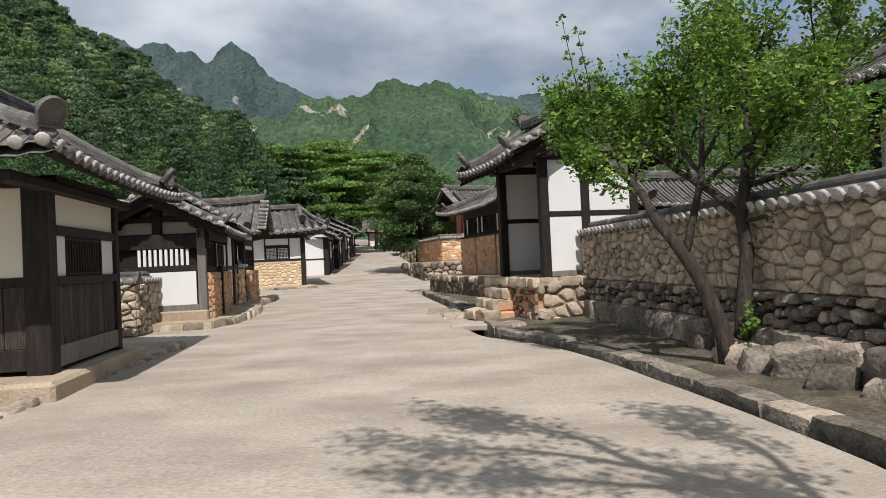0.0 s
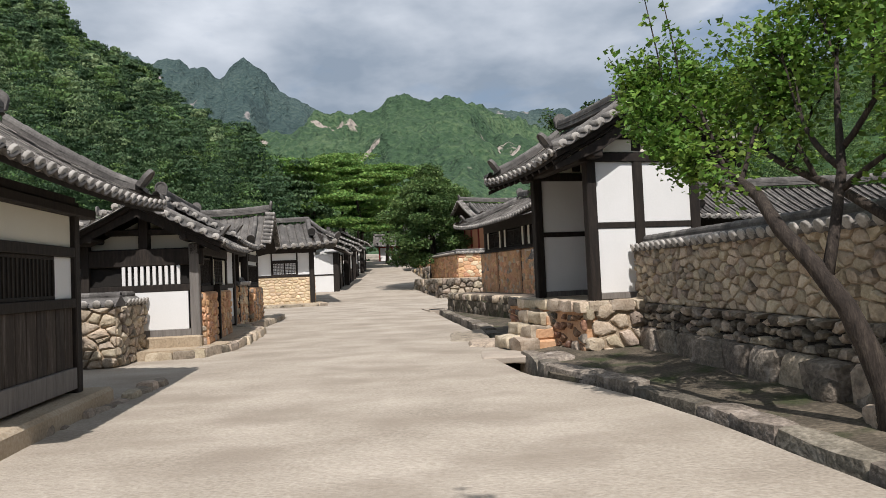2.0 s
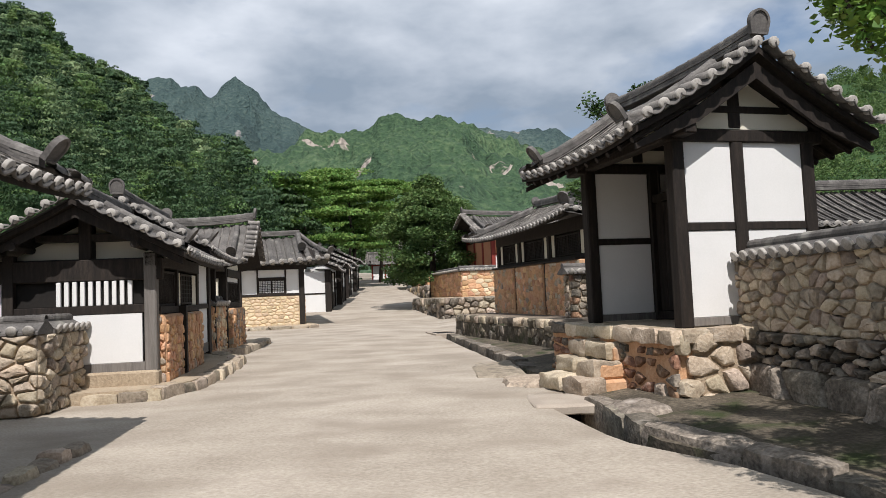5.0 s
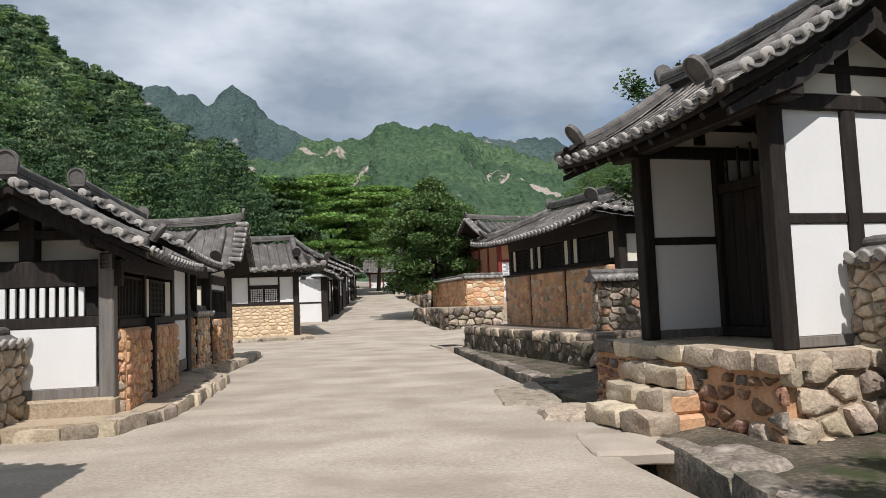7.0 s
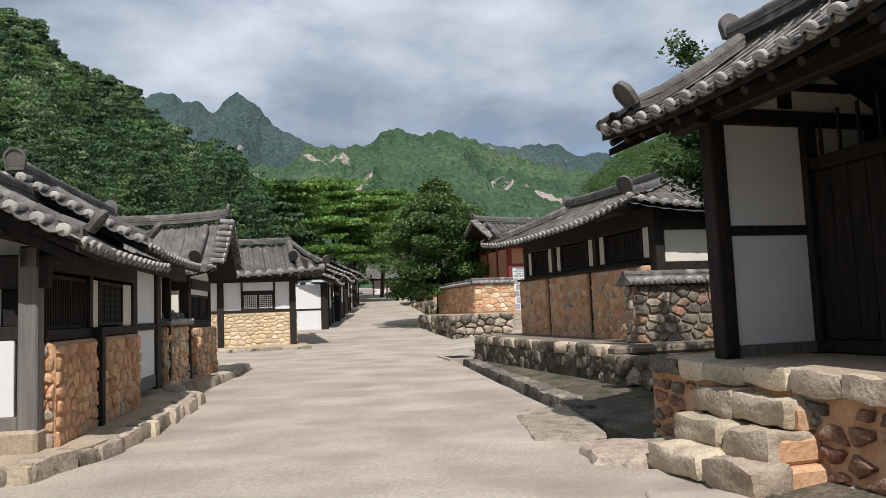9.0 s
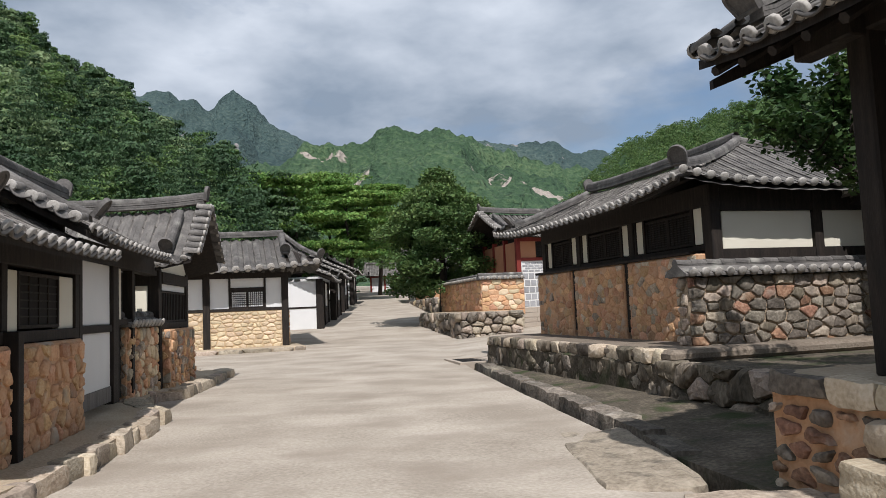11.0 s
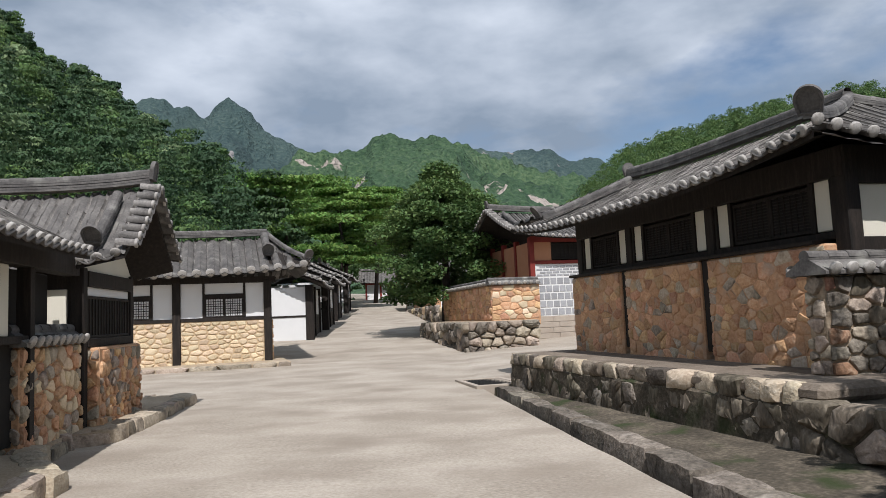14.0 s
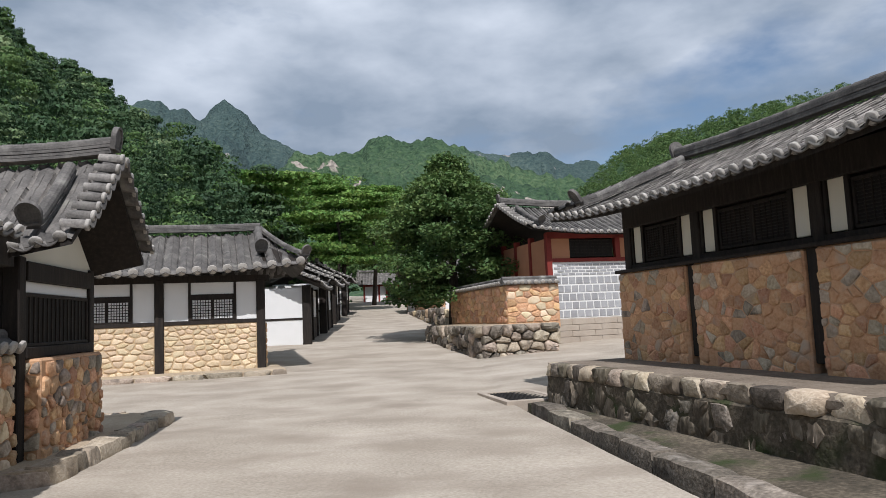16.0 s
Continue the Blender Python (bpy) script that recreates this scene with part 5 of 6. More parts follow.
# ---- compound across the side lane ----
def build_compound():
    w = thing("mud_wall", pose(-0.35, 45.6, 0, 0, 0, 14), "low orange mud and stone wall with tile capping", "wall")
    block(w, "core", REDMUD, 0.0, 2.05, 0.0, 0.4, 1.2, 2.85, c=0.03)
    block(w, "core", REDMUD, 0.0, 0.4, 0.4, 8.0, 1.2, 2.85, c=0.03)
    stone_face(w, pose(0, 0.0, 1.45), 2.05, 1.38, [ORANGESTONE, YELLOWSTONE], 121, 0.22, 1.6, 0.03, 0.014, cut=0.5)
    m, l = along((-0.01, 8.0), (-0.01, 0), 1.45)
    stone_face(w, m, l, 1.38, [ORANGESTONE], 122, 0.26, 1.6, 0.03, 0.03)
    wall_cap(w, pose(-0.1, 0.2, 2.87), 2.15)
    wall_cap(w, pose(0.2, 0.3, 2.87, 0, 0, 90), 7.7)
    r = thing("rock_bank", pose(-1.3, 44.95, 0, 0, 0, 14), "bank of large rough boulders below the mud wall", "wall")
    block(r, "core", EARTH, 0.05, 2.9, 0.1, 8.5, 0.1, 1.42, c=0.1)
    stone_face(r, pose(-0.05, 0.05, 0.1), 2.95, 1.32, [STONE, DARKSTONE], 123, 0.4, 1.5, 0.2, 0.012, rough=1.0)
    m, l = along((-0.05, 8.5), (-0.05, 0.0), 0.1)
    stone_face(r, m, l, 1.32, [DARKSTONE, STONE], 124, 0.42, 1.2, 0.2, 0.012, rough=1.0)
    b = thing("brick_house", pose(1.55, 47.7, 0, 0, 0, 16), "red-posted house with grey brick wall and tiled roof", "house")
    block(b, "base", CONCRETE, 0.0, 6.0, 0.0, 5.0, 0.3, 1.5)
    for k in range(5):
        for j in range(6):
            part("base_stone", Shape().box(0.02 + j + 0.3 * (k % 2) - 0.15, 1.0 + j + 0.3 * (k % 2) - 0.15, -0.03, 0.0, 0.32 + 0.235 * k, 0.54 + 0.235 * k, c=0.012), CONCRETE, b)
    bw = block(b, "brick_wall", LIME, 0.2, 6.0, 0.05, 0.3, 1.5, 3.75)
    me = Shape().box(0, 0.27, 0, 0.02, 0, 0.27, c=0.01).mesh("brick", GREYBRICK)
    thin = Shape().box(0, 0.27, 0, 0.02, 0, 0.085, c=0.008).mesh("brick", GREYBRICK)
    for j in range(18):
        for k in range(5):
            part("brick", me, None, bw, m=pose(0.25 + j * 0.315 + (0.1 if k % 2 else 0), 0.035, 1.55 + k * 0.33))
        for k in range(4):
            part("brick", thin, None, bw, m=pose(0.25 + j * 0.315 + (0.15 if k % 2 else 0), 0.035, 3.22 + k * 0.12))
    for x in (-0.05, 3.0, 5.9):
        block(b, "post", REDPAINT, x, x + 0.22, -0.02, 0.2, 1.5 if x < 1 else 3.75, 4.9)
    block(b, "beam", REDPAINT, 0, 6, 0.0, 0.2, 3.75, 3.9)
    block(b, "panel", OCHRE, 0.2, 1.0, 0.08, 0.2, 3.9, 4.7)
    lattice(b, "window", 0.1, 1.0, 2.9, 3.95, 4.65, 8, 4, axis="x")
    # Near-black sheet painted for the dark behind the lattice.
    block(b, "dark_room", DARK, 1.0, 3.0, 0.2, 0.24, 3.9, 4.7)
    block(b, "panel", OCHRE, 3.2, 5.9, 0.08, 0.2, 3.9, 4.7)
    block(b, "beam", REDPAINT, 0, 6, -0.02, 0.22, 4.7, 4.95)
    block(b, "side_wall", OCHRE, 0.0, 0.12, 0.25, 5.0, 2.9, 4.7)
    block(b, "side_wall", MUD, 0.0, 0.12, 0.25, 5.0, 1.5, 2.9)
    for y in (1.6, 3.2, 4.8):
        block(b, "post", REDPAINT, -0.06, 0.16, y, y + 0.2, 1.5, 4.9)
    tiled_roof(b, pose(-1.0, 2.4, 0), 8.5, 3.2, 3.2, 4.85, 6.3, single_a=False, lift=0.25, space=0.32)
    # far stone bank and house further up
    f = thing("far_bank", pose(-2.6, 60.0, 0, 0, 0, 8), "rough stone bank along the far road", "wall")
    block(f, "core", EARTH, 0.0, 3.0, 0.0, 26.0, 0.5, 2.2, c=0.1)
    m, l = along((-0.02, 26.0), (-0.02, 0.0), 0.9)
    stone_face(f, m, l, 1.5, [DARKSTONE, STONE, YELLOWSTONE], 131, 0.5, 1.4, 0.2, 0.02)
    stone_face(f, pose(0, 0, 0.8), 3.0, 1.45, [YELLOWSTONE, STONE], 132, 0.5, 1.4, 0.2, 0.02)
    block(f, "upper_wall", REDMUD, 0.3, 0.7, 4.0, 26.0, 2.2, 3.4, c=0.05)
    g = thing("far_house", pose(-4.9, 78, 2.15, 0, 0, 8), "small white plastered far house with tiled roof", "house")
    block(g, "wall", PLASTER, 0, 5, 0, 6, 0, 3.0)
    for x in (0, 1.6, 3.2, 4.8):
        block(g, "post", TIMBER, x, x + 0.2, -0.04, 0.0, 0, 3.0)
    tiled_roof(g, pose(-0.8, 3, 0), 6.6, 3.8, 3.8, 3.0, 4.8, single_a=False, space=0.35)
    e = thing("end_gate", pose(-10.9, 116.0, 4.25, 0, 0, 4), "far gate building closing the road on a pale plinth", "gatehouse")
    block(e, "base", CONCRETE, -4.2, 5.0, -2.4, 6, -0.9, 0.0, c=0.05)
    block(e, "wall", PLASTER, -2.2, 1.0, 0, 4, 0.0, 1.5)
    block(e, "upper_wall", PLASTER, -2.2, 2.6, 0.1, 4, 1.5, 2.3)
    for x in (-2.2, -0.2, 0.8, 2.4):
        block(e, "post", REDPAINT, x, x + 0.24, -0.06, 0.0, 0.0, 2.4)
    block(e, "door", DARK, 1.04, 2.4, -0.03, 0.0, 0.0, 2.0)
    block(e, "beam", REDPAINT, -2.2, 2.64, -0.07, 0.0, 2.1, 2.4)
    tiled_roof(e, pose(-2.9, 2.0, 0), 6.2, 3.0, 3.0, 2.35, 4.1, single_a=False, space=0.4)


build_compound()


# ---- high rubble wall under the tree ----
def build_tree_wall():
    w = thing("garden_wall", pose(0, 0, 0), "high rubble garden wall with tile capping", "wall")
    p, q = (3.15, 16.55), (4.75, 3.0)
    m, l = along(p, q, 0)
    part("core", Shape().box(0, l, 0.055, 0.5, 0.9, 1.9, c=0.03), MUD, w, m=m)
    # Near-black backing paints the shade deep between the lower stones.
    part("foot", Shape().box(0, l, 0.03, 0.52, -0.1, 0.9, c=0.04), DARK, w, m=m)
    stone_face(w, m @ pose(0, -0.04, -0.08), l, 0.6, [DARKSTONE, STONE], 140, 0.58, 1.2, 0.2, 0.012, rough=0.7)
    stone_face(w, m @ pose(0, 0.03, 0.48), l, 0.46, [DARKSTONE, STONE], 141, 0.18, 1.5, 0.14, 0.022, rough=0.9)
    stone_face(w, m @ pose(0, 0.06, 0.92), l, 1.0, [PALESTONE, STONE], 142, 0.14, 1.55, 0.065, 0.01, rough=1.3, share=0.7, cut=0.55)
    rng = random.Random(77)
    for i in range(12):
        s = rng.uniform(0.14, 0.33)
        b = rough_block(-s, s, -s * 0.7, s * 0.7, -0.2, s * rng.uniform(0.5, 0.95), rng, 6, s * 0.34, 5)
        y = 3.5 + i * 0.62
        # Three in four take dark granite in place of the tree's shade.
        ob = rough_part("boulder", b, STONE if i % 4 == 1 else DARKSTONE, None, m=pose(4.15 - (y - 8) * 0.11 + rng.uniform(-0.4, 0.05), y, 0.1, 0, 0, rng.uniform(0, 180)))
        tagged(ob, "rough tan boulder at the foot of the garden wall", "boulder", "boulders below the wall")
    wall_cap(w, m @ pose(-0.1, 0.27, 1.92), l + 0.1)
    h = thing("courtyard_house", pose(7.2, 14.5, 0, 0, 0, 10), "tiled courtyard house behind the garden wall", "house")
    block(h, "wall", PLASTER, 0.0, 6.0, -12.0, -2.0, 0.2, 4.0)
    for y in (-12, -9.6, -7.2, -4.7, -2.2):
        block(h, "post", TIMBER, -0.06, 0.0, y, y + 0.22, 0.2, 4.0)
    block(h, "beam", TIMBER, -0.05, 0.0, -12, -2, 3.6, 4.0)
    tiled_roof(h, pose(3.0, -1.1, 0, 0, 0, -90), 12, 4.2, 4.2, 3.95, 6.0, single_a=False)


def build_rear_house():
    h = thing("rear_house", pose(6.7, 23.8, 0.3, 0, 0, 6), "low tiled house across the yard behind the gatehouse", "house")
    block(h, "wall", PLASTER, 0.3, 7.6, 0.3, 3.6, 0.0, 2.6)
    for x in (0.2, 2.0, 3.8, 5.6, 7.4):
        block(h, "post", TIMBER, x, x + 0.2, 0.22, 0.3, 0.0, 2.6)
    block(h, "beam", TIMBER, 0.2, 7.6, 0.2, 0.3, 2.4, 2.7)
    tiled_roof(h, pose(-0.4, 1.95, 0), 8.8, 2.3, 2.3, 2.6, 3.7, single_a=False, space=0.3, lift=0.15)


build_tree_wall()
build_rear_house()


# ---- plants ----
def leaf_cloud(centres, radii, counts, size, seed, flat=1.0, droop=0.0):
    """Small folded leaves spread through clumps."""
    rng = np.random.default_rng(seed)
    vs, fs, k = [], [], 0
    for c, r, n in zip(centres, radii, counts):
        d = rng.normal(size=(n, 3))
        d /= np.linalg.norm(d, axis=1)[:, None]
        p = np.asarray(c) + d * (rng.uniform(0.25, 1.0, (n, 1)) ** 0.5) * np.asarray([r, r, r * flat])
        a = rng.normal(size=(n, 3))
        a[:, 2] *= 0.5
        a[:, 2] -= droop
        a /= np.linalg.norm(a, axis=1)[:, None]
        b = np.cross(a, rng.normal(size=(n, 3)) + np.array([0, 0, 1.2]))
        b /= np.linalg.norm(b, axis=1)[:, None] + 1e-9
        s = size * rng.uniform(0.6, 1.3, (n, 1))
        up = np.cross(a, b) * s * 0.12
        q = np.stack([p - a * s * 0.5, p + b * s * 0.32 + up, p + a * s * 0.5, p - b * s * 0.32 + up], axis=1)
        vs.append(q.reshape(-1, 3))
        fs.append(np.arange(k, k + 4 * n).reshape(-1, 4))
        k += 4 * n
    return np.concatenate(vs), np.concatenate(fs)


def grow(shape, p, d, length, r, depth, rng, tips, split=2, spread=0.6, up=0.15):
    """Tapered, bending limbs that fork; collects the ends."""
    pts, radii, d = [Vector(p)], [r], Vector(d).normalized()
    n = 5
    for i in range(n):
        d = (d + Vector((rng.uniform(-1, 1), rng.uniform(-1, 1), rng.uniform(-0.6, 1))) * 0.16 + Vector((0, 0, up * 0.3))).normalized()
        pts.append(pts[-1] + d * length / n)
        radii.append(r * (1 - 0.45 * (i + 1) / n))
    shape.tube(pts, radii, 8 if depth > 1 else 5)
    if depth <= 2:
        tips.extend(pts[2:])
    if depth == 0:
        return
    for k in range(split + (rng.random() < 0.5)):
        i = rng.choice([3, 4, 5]) if k else 5
        nd = (d + Vector((rng.uniform(-1, 1), rng.uniform(-1, 1), rng.uniform(-0.35, 0.7))) * spread * 1.3).normalized()
        grow(shape, pts[i], nd, length * rng.uniform(0.6, 0.85), radii[i] * 0.72, depth - 1, rng, tips, split, spread, up)


def tree(name, m, label, stems, limbs, seed, mat, leaf=0.075, per=28, clump=0.3, droop=0.1, shoots=(), split=2):
    """stems: bending trunks as (points, radii); limbs grow and fork from them; shoots: straight thin rods."""
    t = thing(name, m, label, "tree")
    rng, sh, tips = random.Random(seed), Shape(), []
    for pts, radii in stems:
        sh.tube(pts, radii, 10)
    for p, d, l, r, k in limbs:
        grow(sh, p, d, l, r, k, rng, tips, split)
    for p, q in shoots:
        p, q = Vector(p), Vector(q)
        sh.tube([p, p.lerp(q, 0.5) + Vector((0.04, 0.02, 0)), q], [0.014, 0.01, 0.004], 5)
        tips.extend([p.lerp(q, k / 7) for k in range(2, 8)])
    part("trunk", sh, BARK, t, smooth=True)
    far = len(tips) - 6 * len(shoots)
    v, f = leaf_cloud(tips, [(clump if i < far else 0.1) * rng.uniform(0.6, 1.3) for i in range(len(tips))],
                      [int((per if i < far else 14) * rng.uniform(0.5, 1.4)) for i in range(len(tips))], leaf, seed, droop=droop)
    part("crown", np_mesh("crown", v, f, mat), None, t)
    return t


tree("fruit_tree", pose(3.55, 8.95, 0.05), "leafy fruit tree with forked dark trunk beside the garden wall",
     [([(0.02, 0, -0.2), (-0.04, 0, 0.3), (-0.17, 0.05, 0.75), (-0.3, 0.1, 1.1), (-0.5, 0.25, 1.5), (-0.7, 0.45, 1.85), (-0.78, 0.7, 2.2), (-0.9, 1.15, 2.5), (-1.12, 1.65, 2.8)], [0.15, 0.11, 0.1, 0.09, 0.08, 0.07, 0.06, 0.045, 0.03]),
      ([(0.1, 0.06, -0.2), (0.2, 0.05, 0.4), (0.26, 0.1, 0.9), (0.33, 0.12, 1.35), (0.31, 0.2, 1.8), (0.42, 0.3, 2.3), (0.52, 0.4, 2.8)], [0.14, 0.1, 0.09, 0.085, 0.075, 0.06, 0.045]),
      ([(-0.42, 0.18, 1.35), (-0.25, 0.3, 1.85), (-0.05, 0.5, 2.4), (0.05, 0.7, 3.0)], [0.055, 0.05, 0.045, 0.03]),
      ([(0.33, 0.2, 1.8), (0.2, 0.9, 2.2), (0.0, 1.7, 2.6), (-0.2, 2.3, 3.0)], [0.055, 0.05, 0.04, 0.03])],
     [((-1.12, 1.65, 2.8), (-0.5, 0.7, 0.5), 0.7, 0.03, 2), ((-1.0, 1.4, 2.65), (-0.7, 0.0, 0.3), 0.5, 0.03, 2), ((-0.9, 1.15, 2.5), (-0.1, 0.7, 0.9), 0.8, 0.03, 2), ((-0.8, 0.8, 2.25), (-0.8, 0.1, 0.1), 0.5, 0.03, 2), ((-0.85, 0.95, 2.35), (0.4, 0.5, 0.7), 0.8, 0.03, 2),
      ((-0.2, 2.3, 3.0), (-0.4, 0.4, 0.8), 0.7, 0.03, 2), ((0.0, 1.7, 2.6), (0.5, 0.5, 0.7), 0.9, 0.03, 2), ((0.1, 1.3, 2.4), (-0.3, 0.2, 1), 0.9, 0.03, 2), ((-0.1, 2.0, 2.8), (0.2, 0.6, 0.5), 0.8, 0.03, 2),
      ((0.05, 0.7, 2.9), (0.2, 0.3, 1), 0.9, 0.035, 2), ((0.0, 0.6, 2.6), (0.4, -0.5, 0.6), 0.9, 0.035, 2), ((-0.1, 0.4, 2.2), (0.1, -0.8, 0.35), 0.8, 0.035, 2), ((-0.05, 0.5, 2.4), (-0.3, 0.6, 0.8), 0.9, 0.035, 2),
      ((0.52, 0.4, 2.75), (0.15, 0.4, 1), 1.1, 0.04, 2), ((0.5, 0.4, 2.7), (0.8, -0.1, 0.55), 1.2, 0.04, 2), ((0.45, 0.3, 2.5), (0.6, 0.8, 0.6), 1.2, 0.04, 2), ((0.42, 0.3, 2.2), (1, -0.15, 0.18), 1.2, 0.04, 2),
      ((0.31, 0.15, 1.75), (0.75, -0.7, 0.0), 0.95, 0.03, 2), ((0.4, 0.3, 2.3), (0.2, -0.9, 0.4), 0.9, 0.03, 2), ((0.5, 0.35, 2.6), (0.9, -0.3, 0.9), 1.2, 0.04, 2), ((0.52, 0.4, 2.8), (0.4, 0.5, 1), 1.3, 0.04, 2), ((0.35, 0.2, 2.0), (0.5, 0.8, 0.4), 1.0, 0.035, 2)],
     23, LEAF, leaf=0.08, per=32, clump=0.23, shoots=(((-1.3, 1.7, 3.0), (-1.55, 1.75, 4.9)), ((-1.15, 1.6, 3.1), (-1.35, 1.65, 4.7)), ((-1.5, 2.0, 3.1), (-1.85, 2.2, 4.1)), ((1.3, -0.2, 2.3), (1.9, -0.4, 2.75)), ((0.14, -0.1, 0.2), (0.22, -0.22, 0.7))))
tree("yard_tree", pose(4.1, 21.9, 0.4), "leafy yard tree leaning over the gatehouse roof",
     [([(0, 0, -0.3), (-0.15, 0, 0.8), (-0.45, 0, 1.8), (-0.8, 0, 2.8), (-1.05, 0, 4.2)], [0.14, 0.12, 0.1, 0.08, 0.05])],
     [((-0.6, 0, 2.4), (-0.8, -0.2, 0.4), 0.9, 0.045, 2), ((-0.65, 0, 2.5), (-0.8, -0.3, 0.15), 0.8, 0.045, 2), ((-0.7, 0, 2.7), (-0.5, 0.3, 0.8), 0.8, 0.045, 2), ((-0.5, 0, 2.0), (-0.5, -0.7, 0.1), 0.8, 0.045, 2), ((-0.5, 0, 2.2), (0.4, -0.2, 0.7), 1.0, 0.05, 2), ((-0.5, 0, 2.0), (0.2, -0.9, 0.1), 0.9, 0.04, 2), ((-0.4, 0, 1.8), (0.8, 0.1, 0.5), 1.1, 0.04, 2),
      ((-1.05, 0, 4.1), (-0.5, 0.1, 1), 0.9, 0.04, 1), ((-1.05, 0, 4.2), (0.3, 0.1, 1), 1.0, 0.04, 1), ((-1.0, 0, 3.8), (0.9, 0.1, 0.8), 1.1, 0.04, 1)],
     41, DARKLEAF, leaf=0.1, per=34, clump=0.24)
tree("shade_tree", pose(4.3, 0.6, 0.05), "leafy tree behind the kerb casting shade on the road",
     [([(0, 0, -0.3), (-0.15, 0.05, 1.2), (-0.6, 0.2, 2.6), (-1.4, 0.6, 3.8), (-2.3, 1.1, 4.6)], [0.2, 0.17, 0.14, 0.1, 0.06])],
     [((-2.3, 1.1, 4.6), (-0.9, 0.3, 0.25), 1.2, 0.05, 2), ((-2.3, 1.1, 4.6), (-0.5, 0.9, 0.25), 1.2, 0.05, 2), ((-1.6, 0.7, 4.0), (0.3, 0.9, 0.5), 1.2, 0.05, 2), ((-1.4, 0.6, 3.8), (-0.4, -0.3, 0.9), 1.2, 0.05, 2), ((-2.0, 0.9, 4.3), (-1.0, -0.4, 0.4), 1.3, 0.05, 2), ((-0.8, 0.3, 3.0), (0.5, 0.7, 0.8), 1.1, 0.05, 2)],
     19, LEAF, leaf=0.09, per=22, clump=0.32)


def wood_mesh(name, spots, seed, mat, quads=70):
    """Many tree crowns in one mesh; spots: rows of x, y, z of the foot, height, width, slimness."""
    rng = np.random.default_rng(seed)
    vs = []
    for x, y, z, h, w, slim in spots:
        k = 22
        u = np.sort(rng.uniform(0, 1, k)) ** 0.85
        rad = w * (np.sqrt(np.clip(1 - (2 * u - 0.8) ** 2, 0, 1)) * (1 - slim) + slim * (1 - u) * 1.15) * rng.uniform(0.45, 0.85, k)
        an = np.arange(k) * 2.4 + rng.uniform(-0.5, 0.5, k)
        mid = np.stack([x + np.cos(an) * rad, y + np.sin(an) * rad, z + h * (0.2 + 0.76 * u)], axis=1)
        n = int(quads * rng.uniform(0.8, 1.2))
        at = rng.integers(0, k, n)
        off = rng.normal(size=(n, 3))
        off /= np.linalg.norm(off, axis=1)[:, None]
        off[:, 2] = np.abs(off[:, 2]) - 0.2
        p = mid[at] + off * np.array([1.0, 1.0, 0.42]) * w * 0.33 * rng.uniform(0.75, 1.05, (n, 1))
        nr = off * np.array([1.0, 1.0, 1.6]) + rng.normal(size=(n, 3)) * 0.3
        nr /= np.linalg.norm(nr, axis=1)[:, None]
        a = np.cross(nr, rng.normal(size=(n, 3)))
        a /= np.linalg.norm(a, axis=1)[:, None] + 1e-9
        b = np.cross(nr, a)
        s = w * 0.112 * min(1.1, y / 110) * rng.uniform(0.6, 1.3, (n, 1))
        q = np.stack([p - a * s * 0.7, p + b * s * 0.75, p + a * s * 0.7 - b * s * 0.2], axis=1)
        vs.append(q.reshape(-1, 3))
    v = np.concatenate(vs)
    return np_mesh(name, v, np.arange(len(v)).reshape(-1, 3), mat)


def terrain(name, rise, theta, depth, shape, y_near, y_ridge, y_far, n, mat, rough, label, ox=-2.0, oy=15.0):
    """A slope fanning out from the village; rise: the steepness of the skyline by direction (sideways over ahead)."""
    def at(t, y):
        s = (y - y_near) / (y_ridge - y_near)
        k = max(0.0, s) ** shape if s < 1 else max(0.0, 1 - 0.8 * (s - 1))
        top = float(np.interp(t, [a for a, _ in rise], [b for _, b in rise])) * (y_ridge - oy)
        x = ox + t * (y - oy)
        f = rough / (y_ridge * 0.14)
        ridge = 1 - abs(noise.fractal((x * f / rough, y * f * 0.6 / rough, 2.0), 0.9, 2.1, 5))
        lump = noise.fractal((x * 5 * f / rough, y * 5 * f / rough, 5.0), 0.8, 2.0, 4)
        z = lump * rough * 0.22 * min(1.0, max(0, s) * 2) + top * k * (0.97 + 0.05 * ridge) + rough * (ridge - 0.6) * min(1.0, max(0, s)) * (1 if s < 0.9 else 0.25)
        return Vector((x, y, z + 0.3 - 3.0 * max(0.0, 1 - 8 * max(0.0, s))))
    nt, ny = n
    ts = [theta[0] + (theta[1] - theta[0]) * i / nt for i in range(nt + 1)]
    ys = [y_near + (y_far - y_near) * j / ny for j in range(ny + 1)]
    v = [at(t, y) for y in ys for t in ts]
    w = nt + 1
    q = [(j * w + i, j * w + i + 1, (j + 1) * w + i + 1, (j + 1) * w + i) for j in range(ny) for i in range(nt)]
    tagged(new(name, np_mesh(name, v, q, mat, True)), label, "hill", kind="structure")
    return at


